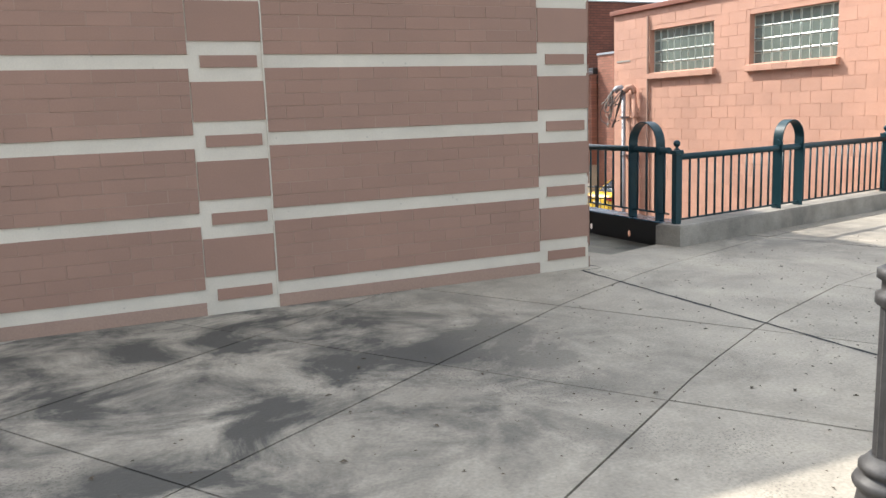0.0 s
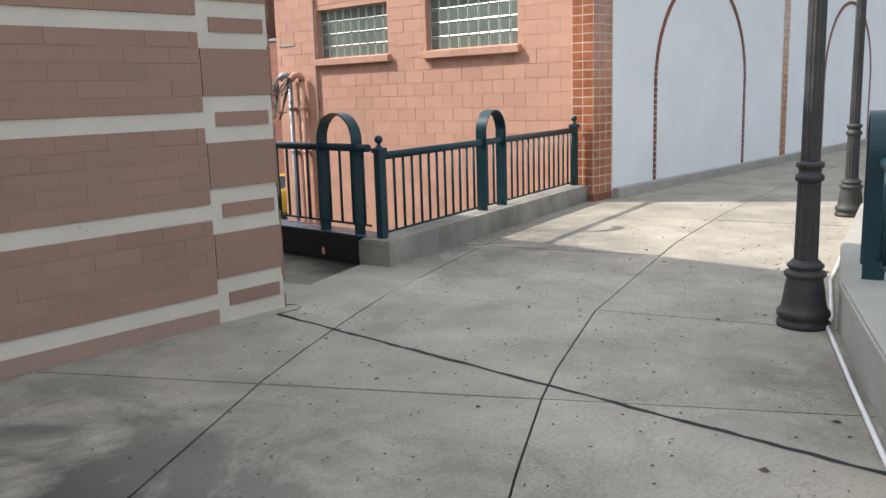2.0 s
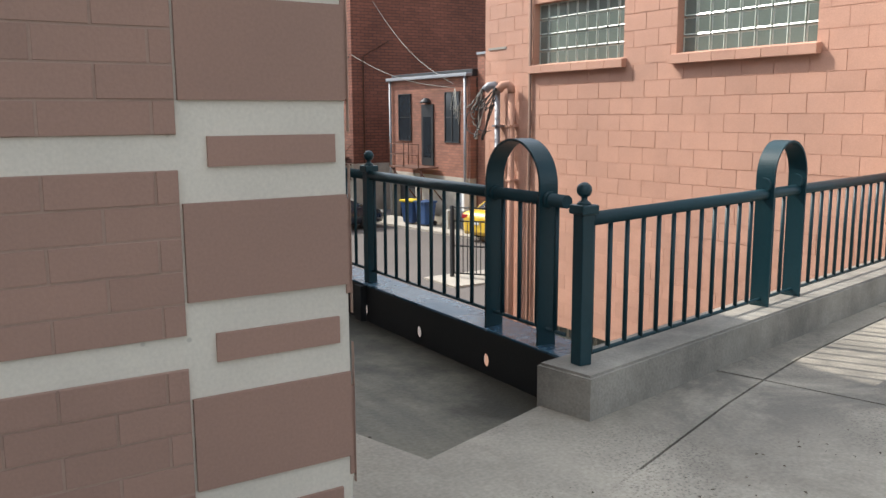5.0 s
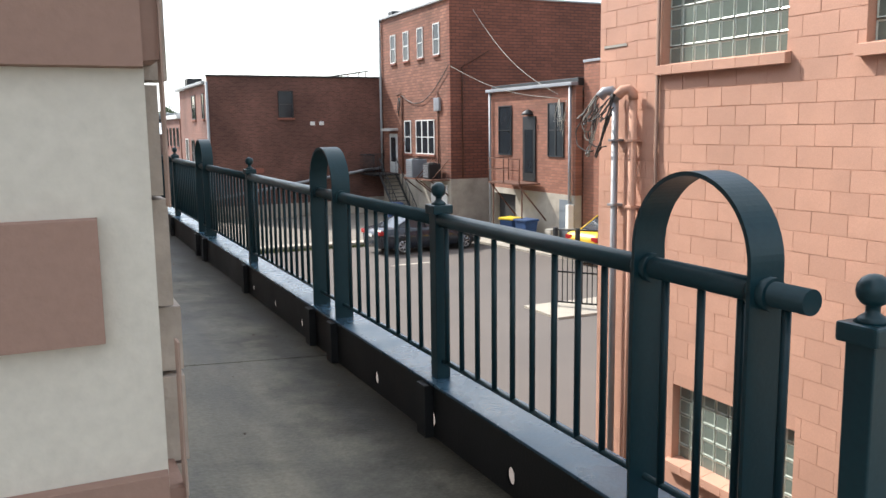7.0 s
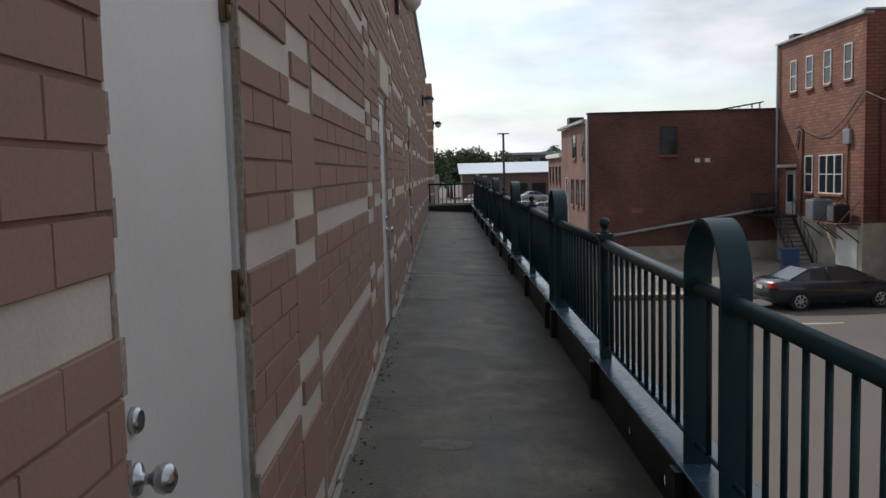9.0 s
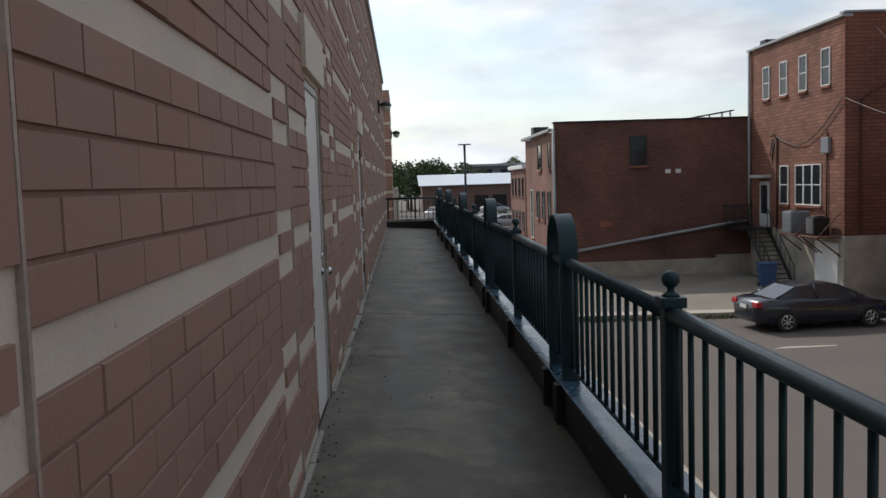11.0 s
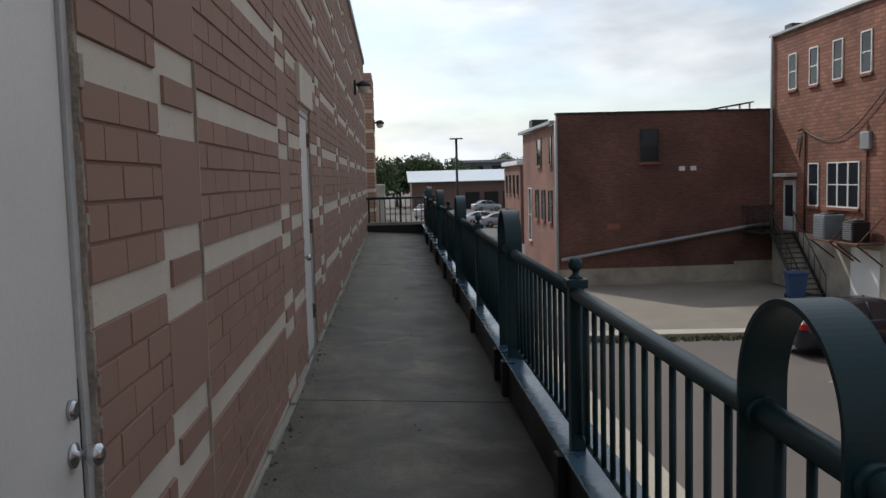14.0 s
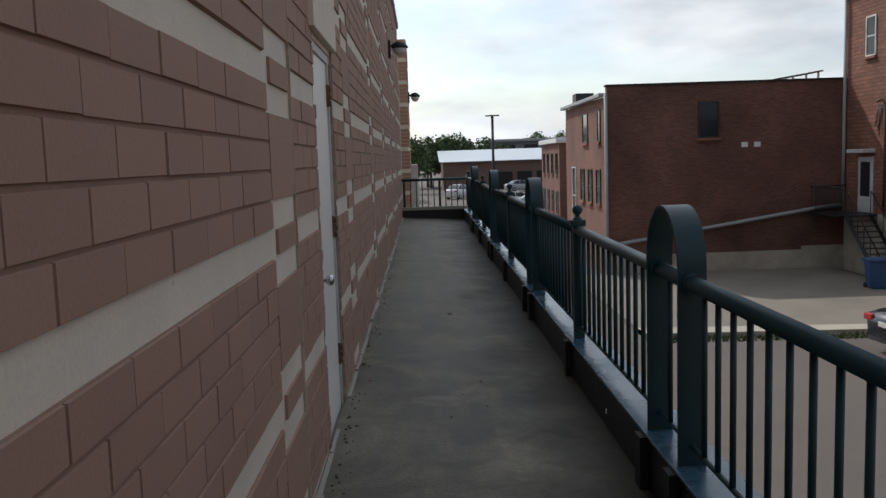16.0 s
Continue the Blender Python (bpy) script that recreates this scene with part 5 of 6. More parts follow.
def iron_stair():
    t = thing("iron_stair", label="black iron outside stair with open treads and rails", category="stair")
    x0, x1 = 16.7, 17.6
    y0, y1, zt = 39.95, 42.7, -0.95
    n = 13
    for k in range(n):
        a = k / n
        part("tread", soft_box((x0, y0 + (y1 - y0) * a, LOT + (zt - LOT) * (k + 1) / n - 0.03), (x1, y0 + (y1 - y0) * (k + 1) / n - 0.04, LOT + (zt - LOT) * (k + 1) / n), 0.004), BLACK, t)
    for x in (x0 - 0.03, x1 + 0.03):
        bm = bmesh.new()
        tube(bm, [(x, y0, LOT), (x, y1, zt)], 0.07, 6)
        part("stringer", bm, BLACK, t)
        bm = bmesh.new()
        tube(bm, [(x, y0, LOT + 0.9), (x, y1, zt + 0.9)], 0.025, 6)
        for k in range(7):
            a = k / 6
            q = (x, y0 + (y1 - y0) * a, LOT + (zt - LOT) * a)
            tube(bm, [q, (q[0], q[1], q[2] + 0.9)], 0.016, 5)
        part("hand_rail", bm, BLACK, t)
    part("landing", soft_box((x0 - 0.3, y1, zt - 0.08), (BX - 0.04, 45.1, zt), 0.01), BLACK, t)
    bm = bmesh.new()
    for k in range(12):
        y = y1 + 0.1 + k * 0.17
        tube(bm, [(x0 - 0.27, y, zt), (x0 - 0.27, y, zt + 1.05)], 0.014, 5)
    tube(bm, [(x0 - 0.27, y1, zt + 1.05), (x0 - 0.27, 45.1, zt + 1.05)], 0.025, 6)
    for k in range(8):
        x = x0 - 0.25 + k * 0.25
        tube(bm, [(x, 45.05, zt), (x, 45.05, zt + 1.05)], 0.014, 5)
    tube(bm, [(x0 - 0.27, 45.05, zt + 1.05), (BX - 0.05, 45.05, zt + 1.05)], 0.025, 6)
    part("landing_rail", bm, BLACK, t)


iron_stair()

# low rear wing
bC = thing("low_brick_wing", label="low warm-red brick rear wing with dark windows and a raised door", category="building")
CX, CY0, CY1, CT = 18.5, 26.6, 33.35, 3.05
simple_box("wall", (CX, CY0, -1.15), (CX + 0.3, CY1, CT), B3BRICK, bC)
simple_box("foundation", (CX - 0.03, CY0, LOT), (CX + 0.3, 31.1, -1.152), FOUND, bC, "pale rendered foundation")
simple_box("foundation", (CX - 0.03, 33.0, LOT), (CX + 0.3, CY1, -1.152), FOUND, bC, "pale rendered foundation")
simple_box("cellar_opening", (CX + 0.25, 31.1, LOT), (CX + 0.3, 33.0, -1.152), DARKIN, bC, "dark open cellar doorway")
simple_box("lintel", (CX - 0.02, 31.1, -1.4), (CX + 0.2, 33.0, -1.152), FOUND, bC)
simple_box("side_wall", (CX + 0.3, CY1 - 0.3, LOT), (26.0, CY1, CT), B2SIDE, bC)
simple_box("roof", (CX + 0.3, CY0, CT - 0.2), (26.0, CY1, CT - 0.05), BLACK, bC)
part("gutter", soft_box((CX - 0.22, CY0, CT + 0.002), (CX + 0.1, CY1 + 0.1, CT + 0.14), 0.02), GALV, bC, "pale metal gutter")
part("fascia", soft_box((CX + 0.1, CY0, CT + 0.002), (CX + 0.4, CY1 + 0.1, CT + 0.30), 0.02), BLACK, bC, "dark roof edge")
sash_window(bC, "y", 32.0, 1.15, 0.3, 2.45, BLACK, CX, sill=False)
sash_window(bC, "y", 27.95, 1.15, 0.3, 2.45, BLACK, CX, 2, sill=False)
d = part("door", soft_box((CX - 0.06, 29.45, -0.75), (CX - 0.004, 30.45, 1.95), 0.01), BLACK, bC, "narrow dark door with a tall glass pane")
simple_box("pane", (CX - 0.068, 29.62, -0.4), (CX - 0.061, 30.28, 1.4), PANE, d)
bm = bmesh.new()
lathe(bm, [(0.28, 0.0), (0.26, 0.08), (0.12, 0.2), (0.02, 0.24)], (CX - 0.1, 29.95, 2.0), 12)
part("door_lamp", bm, BLACK, bC)
simple_box("grey_door", (CX - 0.07, 26.8, LOT + 0.1), (CX - 0.032, 27.6, -1.35), ACGREY, bC, "grey cellar door")
part("white_box", soft_box((CX - 0.3, 26.62, LOT + 0.9), (CX - 0.04, 26.82, -1.5), 0.02), WINWHITE, bC)
for y in (CY1 - 0.1, CY0 + 0.25):
    bm = bmesh.new()
    tube(bm, [(CX - 0.1, y, LOT), (CX - 0.1, y, CT)], 0.06, 8)
    part("downpipe", bm, GALV, bC)
bal = thing("iron_balcony", label="small rusted iron landing with slanting braces", category="balcony")
part("floor_plate", soft_box((CX - 1.1, 29.0, -0.85), (CX - 0.07, 31.6, -0.78), 0.01), RUSTY, bal)
bm = bmesh.new()
for p in ((CX - 1.08, 29.02), (CX - 1.08, 31.58), (CX - 1.08, 30.3), (CX - 0.1, 31.58)):
    tube(bm, [(p[0], p[1], -0.8), (p[0], p[1], 0.25)], 0.025, 6)
for z in (-0.25, 0.22):
    tube(bm, [(CX - 1.08, 29.02, z), (CX - 1.08, 31.58, z), (CX - 0.1, 31.58, z)], 0.02, 6)
part("guard_rail", bm, RUSTY, bal)
for y in (29.1, 31.5):
    bm = bmesh.new()
    tube(bm, [(CX - 1.05, y, -0.85), (CX - 0.05, y - 0.5, -2.3)], 0.035, 6)
    tube(bm, [(CX - 0.9, y, -0.85), (CX - 0.9, y, LOT + 0.09)], 0.03, 6)
    part("brace", bm, RUSTY, bal)
# brick wall beyond the wing
bD = thing("brick_party_wall", label="plain red brick wall beside the rear wing", category="building")
simple_box("wall", (CX + 0.35, 20.0, LOT), (26.0, CY0 - 0.02, 3.9), B3BRICK, bD)
part("coping", soft_box((CX + 0.3, 20.0, 3.902), (26.0, CY0, 4.0), 0.01), GALV, bD)
# overhead service lines
lines = thing("overhead_cables", label="slack overhead service cables between the buildings", category="cable")
for a, b, sag in (((BX + 1.2, 36.2, BT - 0.5), (CX - 0.3, 27.4, 2.75), 0.55), ((BX, 36.25, 4.45), (CX - 0.3, 27.4, 2.6), 0.35)):
    bm = bmesh.new()
    pts = []
    for k in range(15):
        s = k / 14
        p = Vector(a).lerp(Vector(b), s)
        p.z -= sag * math.sin(math.pi * s)
        pts.append(p)
    tube(bm, pts, 0.011, 5)
    part("cable", bm, WALLC, lines)
rng = random.Random(6)
for k in range(5):
    bm = bmesh.new()
    tube(bm, [(CX - 0.1, 27.6, 2.6), (CX - 0.25, 27.5 + rng.uniform(-.4, .4), 1.9 - 0.2 * k), (CX - 0.1, 27.1, 1.5 + 0.25 * k)], 0.010, 5)
    part("cable_loop", bm, WALLC, lines)


# ---- loose things in the lot ----
def wheelie_bin(x, y, turn, lid):
    t = thing("wheelie_bin", (x, y, LOT + 0.09), "blue plastic wheeled bin with a shut lid", "bin", "wheeled bins", turn=turn)
    bm = bmesh.new()
    lo = [bm.verts.new(p) for p in ((-0.26, -0.27, 0.06), (0.26, -0.27, 0.06), (0.26, 0.27, 0.06), (-0.26, 0.27, 0.06))]
    hi = [bm.verts.new(p) for p in ((-0.33, -0.36, 1.0), (0.33, -0.36, 1.0), (0.33, 0.36, 1.0), (-0.33, 0.36, 1.0))]
    bm.faces.new(lo[::-1])
    bm.faces.new(hi)
    for k in range(4):
        bm.faces.new((lo[k], lo[(k + 1) % 4], hi[(k + 1) % 4], hi[k]))
    bmesh.ops.bevel(bm, geom=bm.edges[:], offset=0.03, segments=2, affect="EDGES")
    part("bin_body", bm, BINBLUE, t)
    part("lid", soft_box((-0.37, -0.40, 1.0), (0.36, 0.40, 1.09), 0.03), lid, t)
    for y0 in (-0.3, 0.3):
        bm = bmesh.new()
        tube(bm, [(0.28, y0 - 0.03, 0.11), (0.28, y0 + 0.03, 0.11)], 0.11, 14)
        part("wheel", bm, RUBBER, t)


wheelie_bin(17.55, 29.9, 20, BINYELLOW)
wheelie_bin(17.75, 29.0, 10, BINBLUE)
wheelie_bin(16.2, 39.5, 80, BINBLUE)
t = thing("breeze_block_stack", (18.1, 27.6, LOT + 0.09), "short stack of grey hollow blocks", "blocks")
for k in range(4):
    part("hollow_block", soft_box((-0.2, -0.2, k * 0.2), (0.2, 0.2, k * 0.2 + 0.19), 0.01), WALLC, t)


def iron_gate():
    t = thing("iron_gate", (0, 0, LOT + 0.06), "black iron gate with upright bars, standing open", "gate")
    a, b = Vector((12.35, 18.5)), Vector((13.1, 17.5))
    for p in (a, (a + b) / 2, b):
        part("gate_post", soft_box((p.x - 0.05, p.y - 0.05, 0), (p.x + 0.05, p.y + 0.05, 2.15), 0.005), BLACK, t)
    for k in range(9):
        p = a.lerp(b, (k + 0.5) / 9)
        bm = bmesh.new()
        tube(bm, [(p.x, p.y, 0.12), (p.x, p.y, 1.7)], 0.014, 6)
        part("gate_bar", bm, BLACK, t)
    for z in (0.12, 0.95, 1.7, 2.1):
        bm = bmesh.new()
        tube(bm, [(a.x, a.y, z), (b.x, b.y, z)], 0.025, 6)
        part("gate_rail", bm, BLACK, t)


iron_gate()


def car(x, y, turn, paint, label, tall=0.0, length=4.7):
    t = thing("car", (x, y, LOT), label, "car", "parked cars", turn=turn)
    L = length / 4.7
    # stations along the car: x, sill height, belt height, half width at sill, half width at belt
    st = [(-2.33, 0.45, 0.78, 0.62, 0.66), (-2.25, 0.30, 0.98, 0.78, 0.80), (-1.9, 0.24, 1.04, 0.86, 0.86), (-1.2, 0.22, 1.03, 0.89, 0.88), (0.0, 0.22, 0.98, 0.90, 0.88), (0.9, 0.22, 0.96, 0.90, 0.87),
          (1.3, 0.22, 0.94, 0.89, 0.85), (1.9, 0.23, 0.84, 0.86, 0.78), (2.2, 0.28, 0.74, 0.76, 0.66), (2.34, 0.42, 0.62, 0.58, 0.50)]
    bm = bmesh.new()
    rings = []
    for sx, lo, hi, wl, wh in st:
        hi += tall * 0.6
        rings.append([bm.verts.new((sx * L, s * w, z)) for s, w, z in ((1, wl * 0.92, lo), (1, wl, lo + 0.12), (1, wl * 1.01, (lo + hi) / 2 + 0.05), (1, wh, hi - 0.03), (1, wh * 0.86, hi + 0.02), (-1, wh * 0.86, hi + 0.02), (-1, wh, hi - 0.03), (-1, wl * 1.01, (lo + hi) / 2 + 0.05), (-1, wl, lo + 0.12), (-1, wl * 0.92, lo))])
    for a, b in zip(rings, rings[1:]):
        for k in range(10):
            f = bm.faces.new((a[k], a[(k + 1) % 10], b[(k + 1) % 10], b[k]))
            f.smooth = True
    bm.faces.new(rings[0])
    bm.faces.new(rings[-1][::-1])
    bmesh.ops.recalc_face_normals(bm, faces=bm.faces)
    part("car_body", bm, paint, t)
    h = 1.0 + tall * 0.6
    roof = 1.46 + tall
    gh = [(-1.72, h, h + 0.03, 0.72), (-0.98, h, roof - 0.06, 0.64), (-0.35, h, roof, 0.62), (0.35, h, roof - 0.03, 0.62), (1.25, h - 0.04, h + 0.0, 0.74)]
    loops = [[(sx * L, s * w, z) for s, w, z in ((1, 0.80, lo - 0.03), (1, wt, hi), (-1, wt, hi), (-1, 0.80, lo - 0.03))] for sx, lo, hi, wt in gh]
    for glass, segs, k in (("rear_window", (0,), 1), ("windscreen", (3,), 1), ("side_window", (0, 1), 0), ("side_window", (2, 3), 0), ("side_window", (0, 1), 2), ("side_window", (2, 3), 2)):
        bm = bmesh.new()
        for s in segs:
            bm.faces.new([bm.verts.new(p) for p in (loops[s][k], loops[s][k + 1], loops[s + 1][k + 1], loops[s + 1][k])])
        bmesh.ops.remove_doubles(bm, verts=bm.verts[:], dist=0.001)
        bm.normal_update()
        part(glass, bm, CARGLASS, t, "dark tinted glass")
    bm = bmesh.new()
    rr = [[bm.verts.new((sx * L, s * w, z)) for s, w, z in ((1, wt + 0.015, hi - 0.035), (1, wt - 0.05, hi + 0.015), (-1, wt - 0.05, hi + 0.015), (-1, wt - -0.015, hi - 0.035))] for sx, lo, hi, wt in gh[1:4]]
    for a, b in zip(rr, rr[1:]):
        for k in range(3):
            f = bm.faces.new((a[k], a[k + 1], b[k + 1], b[k]))
            f.smooth = True
    for s in (1, -1):
        for (x0, _, z0, w0), (x1, _, z1, w1) in ((gh[0], gh[1]), (gh[3], gh[4])):
            tube(bm, [(x0 * L, s * (w0 + 0.01), z0), (x1 * L, s * (w1 + 0.01), z1)], 0.03, 6)
        tube(bm, [(-0.35 * L, s * 0.80, h - 0.02), (-0.4 * L, s * 0.635, roof - 0.01)], 0.035, 6)
    part("roof", bm, paint, t)
    for sx in (-1.38 * L, 1.36 * L):
        for s in (1, -1):
            bm = bmesh.new()
            tube(bm, [(sx, s * 0.70, 0.33), (sx, s * 0.915, 0.33)], 0.33, 24)
            w = part("wheel", bm, RUBBER, t)
            bm = bmesh.new()
            for k in range(7):
                a = k * 2 * math.pi / 7
                tube(bm, [(sx, s * 0.922, 0.33), (sx + 0.2 * math.cos(a), s * 0.922, 0.33 + 0.2 * math.sin(a))], 0.026, 5)
            tube(bm, [(sx + 0.21 * math.cos(k * math.pi / 10), s * 0.92, 0.33 + 0.21 * math.sin(k * math.pi / 10)) for k in range(21)], 0.02, 5, caps=False)
            part("rim", bm, CHROME, w, "silver spoked rim")
    for s in (1, -1):
        part("tail_lamp", soft_box((-2.33 * L, s * 0.66 - 0.16, 0.80 + tall * 0.4), (-2.12 * L, s * 0.66 + 0.16, 0.97 + tall * 0.4), 0.03), TAIL, t, "red tail lamp")
        part("headlamp", soft_box((2.1 * L, s * 0.58 - 0.14, 0.62), (2.27 * L, s * 0.58 + 0.14, 0.74), 0.03), LAMPGLASS, t)
        part("mirror", soft_box((0.85 * L, s * 0.98 - 0.09, 1.0), (1.0 * L, s * 0.98 + 0.09, 1.12), 0.03), paint, t)
    simple_box("number_plate", (-2.36 * L, -0.2, 0.72), (-2.335 * L, 0.2, 0.84), WINWHITE, t)


car(13.92, 30.75, 6, CARGREY, "dark grey parked saloon car with silver rims", -0.01, 4.95)
car(19.4, 24.3, 8, CARYELLOW, "yellow pickup-sized vehicle parked by the rear doors", 0.25, 5.0)
car(15.2, 138.0, 20, CARSILVER, "silver parked car in the far lot", 0.2)
car(10.5, 100.0, 10, CARWHITE, "white parked car in the far lot")
car(12.0, 95.0, 5, CARSILVER, "silver parked car in the far lot")
car(5.2, 120.0, 60, CARWHITE, "white parked van in the far lot", 0.4)

# ---- distance ----
lp = thing("lot_lamp_post", (5.38, 68.0, LOT), "tall dark twin-headed lot lamp post", "street lamp")
bm = bmesh.new()
tube(bm, [(0, 0, 0), (0, 0, 7.95)], 0.09, 8)
part("pole", bm, BLACK, lp)
for s in (-1, 1):
    part("lamp_head", soft_box((s * 0.27 - 0.2, -0.12, 7.86), (s * 0.27 + 0.2, 0.12, 7.95), 0.03), BLACK, lp)
shed = thing("metal_roof_shed", label="long low brown shed with a pale blue metal roof", category="building")
simple_box("wall", (4.0, 150.0, LOT), (24.0, 164.0, 1.2), FARWALL, shed)
for k in range(3):
    simple_box("opening", (13.0 + k * 3.2, 149.9, LOT), (15.4 + k * 3.2, 149.99, -0.6), DARKIN, shed)
bm = bmesh.new()
prism(bm, [(3.4, 149.3), (24.6, 149.3), (24.6, 164.5), (3.4, 164.5)], 1.2, 1.3)
for v in bm.verts:
    v.co.z += 0.13 * max(v.co.y - 149.3, 0)
part("metal_roof", bm, BLUEROOF, shed, "pale blue standing metal roof")
fb = thing("far_flat_building", label="far grey flat-roofed building", category="building")
simple_box("wall", (15.8, 200.0, LOT), (48.0, 220.0, 5.2), FARGREY, fb)
part("roof_edge", soft_box((15.0, 199.0, 5.202), (49.0, 221.0, 5.8), 0.1), COPING, fb)
for k in range(4):
    simple_box("window", (18.5 + k * 5, 199.9, 3.0), (21.5 + k * 5, 199.99, 4.5), PANE, fb)
for n, (x, y, w, h) in enumerate(((10.5, 72.0, 9.0, 2.6), (13.5, 92.0, 9.0, 1.5))):
    b = thing("far_brick_house", label="far orange brick house front with upright windows", category="building", group="far houses")
    simple_box("wall", (x, y, LOT), (x + w, y + 9, h), FARBRICK, b)
    part("cornice", soft_box((x - 0.25, y - 0.2, h + 0.002), (x + w, y + 9, h + 0.35), 0.05), WINWHITE, b)
    for k in range(4):
        sash_window(b, "y", y + 1.2 + 2.1 * k, 0.9, h - 2.3, h - 0.7, BLACK, x)
        sash_window(b, "y", y + 1.2 + 2.1 * k, 0.9, h - 5.2, h - 3.5, BLACK, x)


def tree(x, y, h, r, seed, base=LOT):
    rng = random.Random(seed)
    t = thing("tree", (x, y, base), "broad green leafy tree", "tree", "far trees")
    bm = bmesh.new()
    lathe(bm, [(0.30, 0), (0.22, h * 0.2), (0.16, h * 0.45), (0.06, h * 0.75)], sides=8)
    for k in range(7):
        a = rng.uniform(0, 6.28)
        z = h * rng.uniform(0.25, 0.5)
        tube(bm, [(0, 0, z), (r * 0.35 * math.cos(a), r * 0.35 * math.sin(a), z + h * 0.15), (r * 0.7 * math.cos(a), r * 0.7 * math.sin(a), z + h * 0.28)], 0.07, 5)
    part("trunk", bm, BARK, t)
    vs, fs = [], []
    lobes = [(rng.uniform(-0.6, 0.6) * r, rng.uniform(-0.6, 0.6) * r, h * rng.uniform(0.42, 0.82), r * rng.uniform(0.32, 0.55)) for _ in range(13)]
    for lx, ly, lz, lr in lobes:
        for _ in range(210):
            d = Vector((rng.gauss(0, 1), rng.gauss(0, 1), rng.gauss(0, 1))).normalized() * lr * rng.uniform(0.55, 1.08)
            p = Vector((lx, ly, lz)) + d * Vector((1, 1, 0.8)).length / 1.62
            s = rng.uniform(0.14, 0.36)
            e1 = Vector((rng.gauss(0, 1), rng.gauss(0, 1), rng.gauss(0, 1))).normalized() * s
            e2 = e1.cross(Vector((rng.gauss(0, 1), rng.gauss(0, 1), rng.gauss(0, 1)))).normalized() * s * 0.7
            i = len(vs)
            vs += [p - e1, p + e2, p + e1, p - e2]
            fs.append((i, i + 1, i + 2, i + 3))
    me = bpy.data.meshes.new("crown")
    me.from_pydata(vs, [], fs)
    me.materials.append(LEAF)
    ob = new("crown", me)
    ob.parent = t
    ob["kind"] = "stuff"


for n, (x, y, h, r) in enumerate(((-2.5, 166, 9.2, 3.6), (1.6, 172, 8.4, 3.0), (2.2, 168, 9.6, 4.2), (6.5, 172, 10.4, 4.6), (11, 175, 10.0, 4.4), (15.5, 178, 8.6, 3.4), (-6, 120, 9, 5), (30, 235, 12, 5), (40, 240, 12, 5), (12.6, 80, 3.4, 1.7), (-1.5, 140, 9, 4.5))):
    tree(x, y, h, r, 20 + n)
t = thing("storage_shed", (-1.2, 62.0, LOT), "pale grey box-shaped utility shed", "shed")
part("walls", soft_box((-1.6, -1.5, 0), (1.5, 1.5, 4.85), 0.04), WALLC, t)
hill = thing("backdrop_far_wood", label="far low wooded ridge closing the view", category="backdrop", kind="structure")
bm = bmesh.new()
rng = random.Random(2)
last = None
for k in range(161):
    a = 2 * math.pi * k / 160
    h = 5 + 2.5 * noise.noise(Vector((math.cos(a) * 6, math.sin(a) * 6, 0))) + rng.uniform(0, 1.0)
    lo = bm.verts.new((420 * math.cos(a), 420 * math.sin(a), LOT - 1))
    hi = bm.verts.new((430 * math.cos(a), 430 * math.sin(a), h))
    if last:
        bm.faces.new((last[0], lo, hi, last[1]))
    last = (lo, hi)
part("ridge", bm, LEAF, hill)

# ---- small things on the ramp ----
litter = thing("leaf_litter", label="scattered small dark leaf scraps and grit on the ramp", category="litter", kind="stuff")
bm = bmesh.new()
rng = random.Random(11)
for k in range(1700):
    s = rng.uniform(station(-6.5), station(7.0))
    o = rng.uniform(-1.4, 2.0) if rng.random() < 0.8 else rng.uniform(-1.4, 4.0)
    p, w = along(s)
    q = p + w * o
    if q.y > -0.1 or (q.x > 0.5 and o > 1.9):
        continue
    r = rng.uniform(0.004, 0.013) * (2.0 if rng.random() < 0.07 else 1)
    a = rng.uniform(0, 6.28)
    c, d = r * math.cos(a), r * math.sin(a)
    v = [bm.verts.new((q.x + e, q.y + f, 0.004 + z)) for e, f, z in ((c, d, 0), (-d * 0.5, c * 0.5, r * 0.5), (-c, -d, 0.001), (d * 0.5, -c * 0.5, r * 0.3))]
    bm.faces.new(v)
part("scraps", bm, BARK, litter)["kind"] = "stuff"
crumbs = thing("deck_grit", label="dark grit and crumbs along the foot of the walkway wall", category="litter", kind="stuff")
bm = bmesh.new()
rng = random.Random(17)
for k in range(420):
    y = rng.uniform(0.6, 26.0)
    x = 0.035 + abs(rng.gauss(0, 0.05)) if rng.random() < 0.8 else rng.uniform(0.1, 1.5)
    r = rng.uniform(0.004, 0.014) * (1.8 if rng.random() < 0.1 else 1)
    z = 0.0015 + 0.0055 * y - FALL * x
    v = [bm.verts.new((x + r * math.cos(a), y + r * 1.3 * math.sin(a), z)) for a in (0.3, 1.9, 3.2, 4.9)]
    top = bm.verts.new((x, y, z + r * 0.7))
    for i in range(4):
        bm.faces.new((v[i], v[(i + 1) % 4], top))
part("grit", bm, BARK, crumbs)["kind"] = "stuff"
crack = thing("expansion_crack", label="wide black open joint across the ramp", category="joint", kind="structure")
bm = bmesh.new()
last = None
rng = random.Random(5)
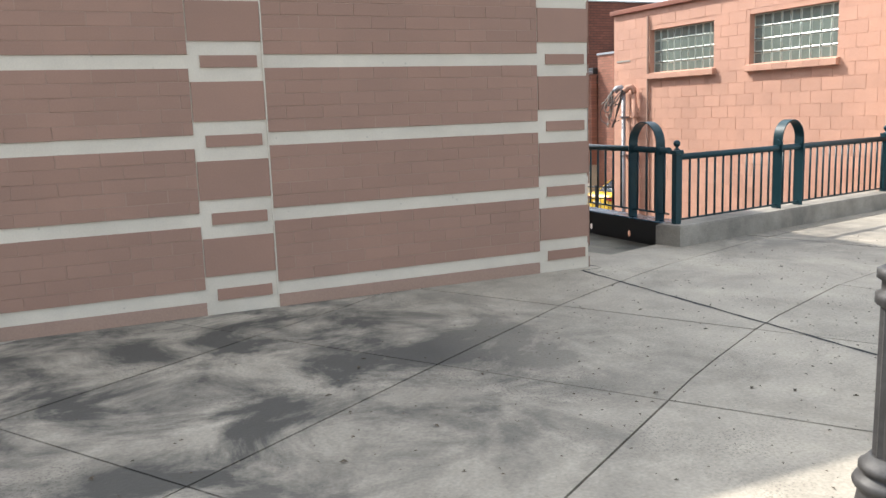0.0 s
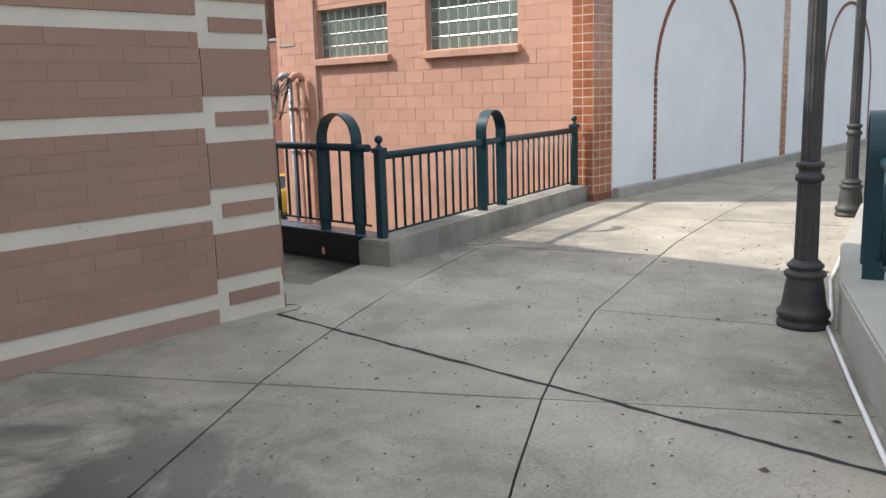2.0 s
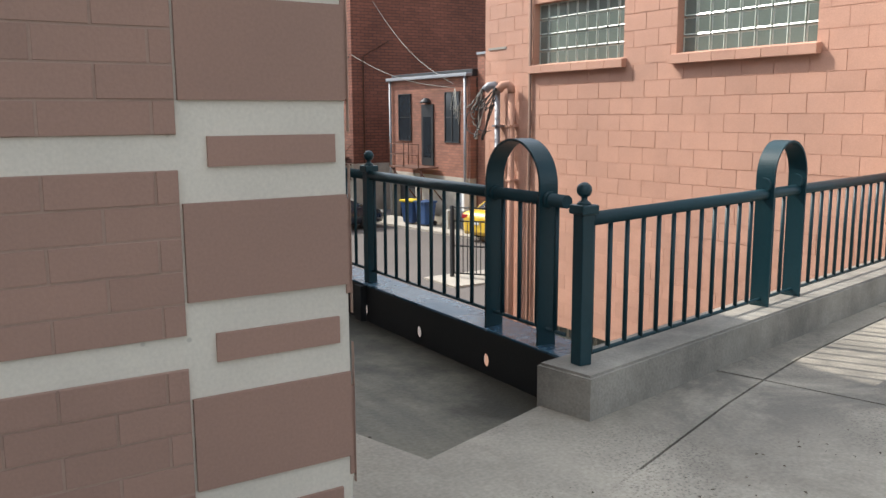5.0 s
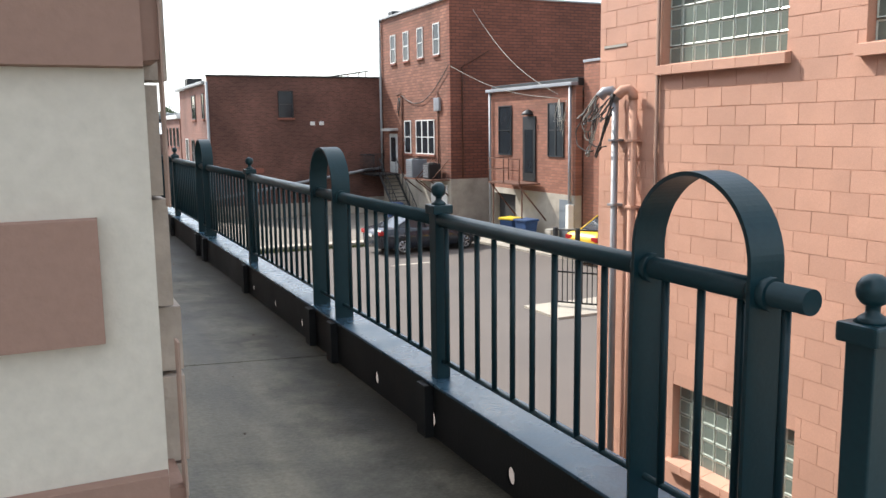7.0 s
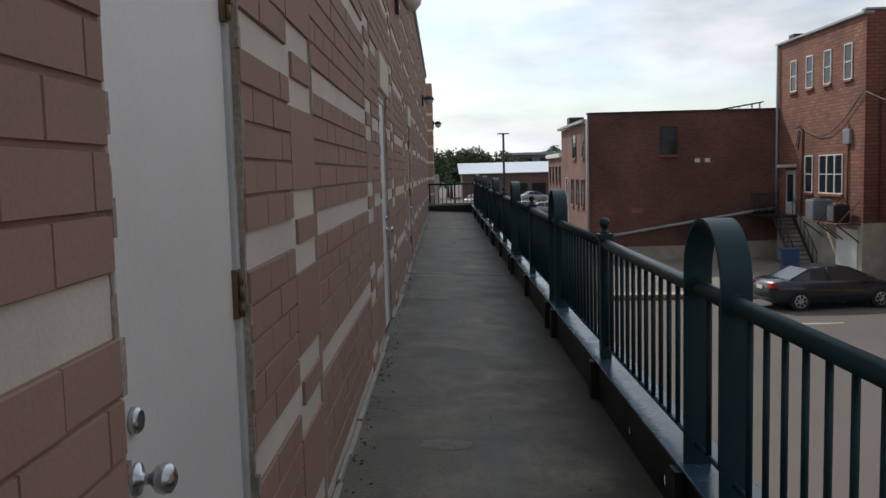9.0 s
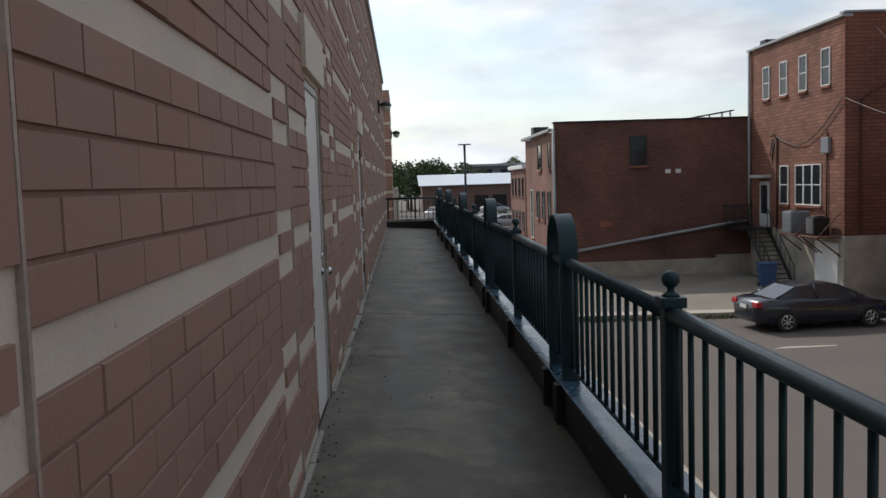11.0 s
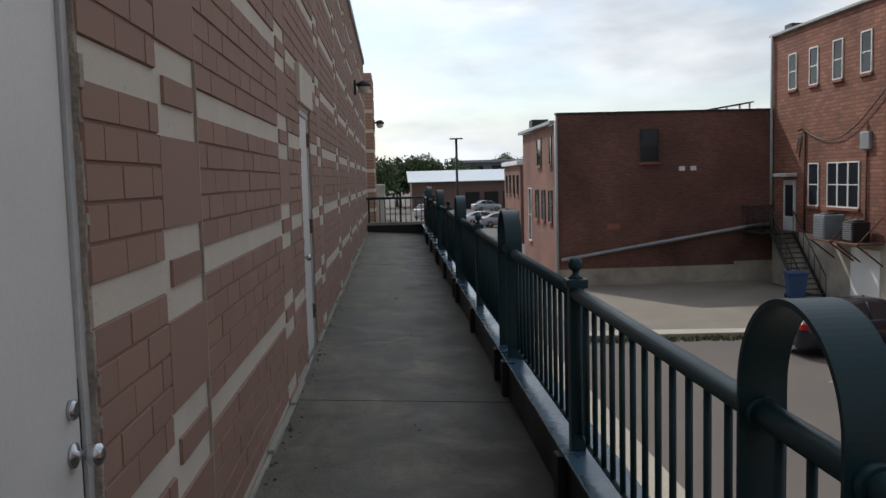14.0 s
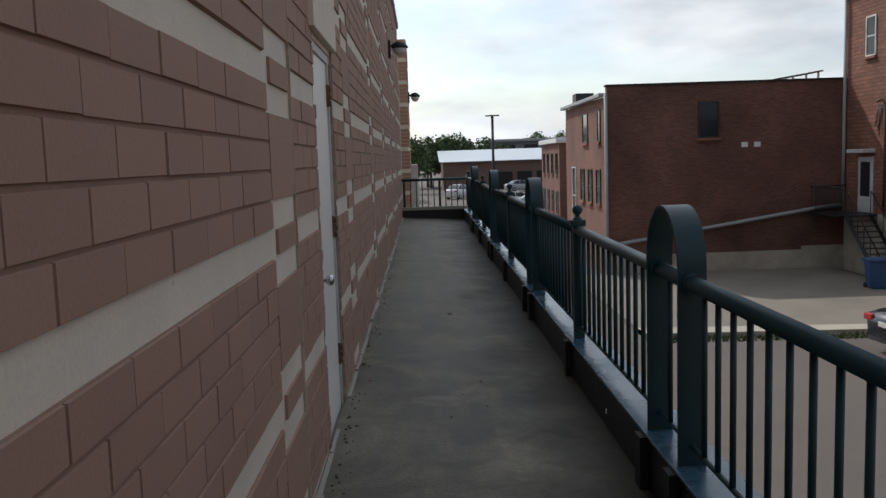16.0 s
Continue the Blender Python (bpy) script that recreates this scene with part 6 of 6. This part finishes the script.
for k in range(46):
    s = k / 45
    y = -0.10 + s * (-4.15)
    x = -0.17 - 0.11 * s + rng.uniform(-0.006, 0.006)
    w = rng.uniform(0.008, 0.019)
    a, b = bm.verts.new((x - w, y, 0.0036)), bm.verts.new((x + w, y, 0.0036))
    if last:
        bm.faces.new((last[0], a, b, last[1]))
    last = (a, b)
last = None
for x, y in ((-0.17, -0.11), (-0.10, -0.115), (0.03, -0.105), (0.06, -0.09), (0.075, 0.0), (0.05, 0.06), (0.02, 0.045)):
    w = rng.uniform(0.006, 0.014)
    a, b = bm.verts.new((x - w * 0.6, y - w, 0.0042)), bm.verts.new((x + w * 0.6, y + w, 0.0042))
    if last:
        bm.faces.new((last[0], a, b, last[1]))
    last = (a, b)
part("gap", bm, DARKIN, crack)

# ---- single bricks, blocks and tiles ----
PIECE = {}


def piece_mesh(kind, w, h):
    key = (kind, w, h)
    if key not in PIECE:
        bm = bmesh.new()
        o, d = w / 2, h / 2
        if kind == "brick_x":
            box(bm, (-0.011, -o, -d), (0.0, o, d))
        elif kind == "brick_y":
            box(bm, (-o, 0.0, -d), (o, 0.011, d))
        elif kind == "block" or kind == "tile_w":
            box(bm, (0.0, -o, -d), (0.012, o, d))
        else:
            box(bm, (-o, 0.0, -d), (o, 0.012, d))
        c = 0.003 if kind != "block" else 0.0022
        for v in bm.verts:
            out = v.co.x > -0.001 if kind == "brick_x" else v.co.y < 0.001 if kind in ("brick_y", "tile_s") else v.co.x < 0.001
            if out:
                if kind in ("brick_y", "tile_s"):
                    v.co.x -= math.copysign(c, v.co.x)
                else:
                    v.co.y -= math.copysign(c, v.co.y)
                v.co.z -= math.copysign(c, v.co.z)
        bmesh.ops.recalc_face_normals(bm, faces=bm.faces)
        me = bpy.data.meshes.new(kind)
        bm.to_mesh(me)
        bm.free()
        me.materials.append({"brick_x": BROWN, "brick_y": BROWN, "block": PINK}.get(kind, REDTILE))
        PIECE[key] = me
    return PIECE[key]


rng = random.Random(8)
for parent, kind, w, h, at, place in pieces_later:
    k = kind
    if kind == "brick":
        k = "brick_x" if parent is wall_walkway else "brick_y"
    ob = new(kind.split("_")[0], piece_mesh(k, w, h))
    ob.parent = parent
    j = rng.uniform(-0.0018, 0.0018)
    ob.location = (at[0] + (j if k in ("brick_x", "block", "tile_w") else 0), at[1] + (0 if k in ("brick_x", "block", "tile_w") else j), at[2])
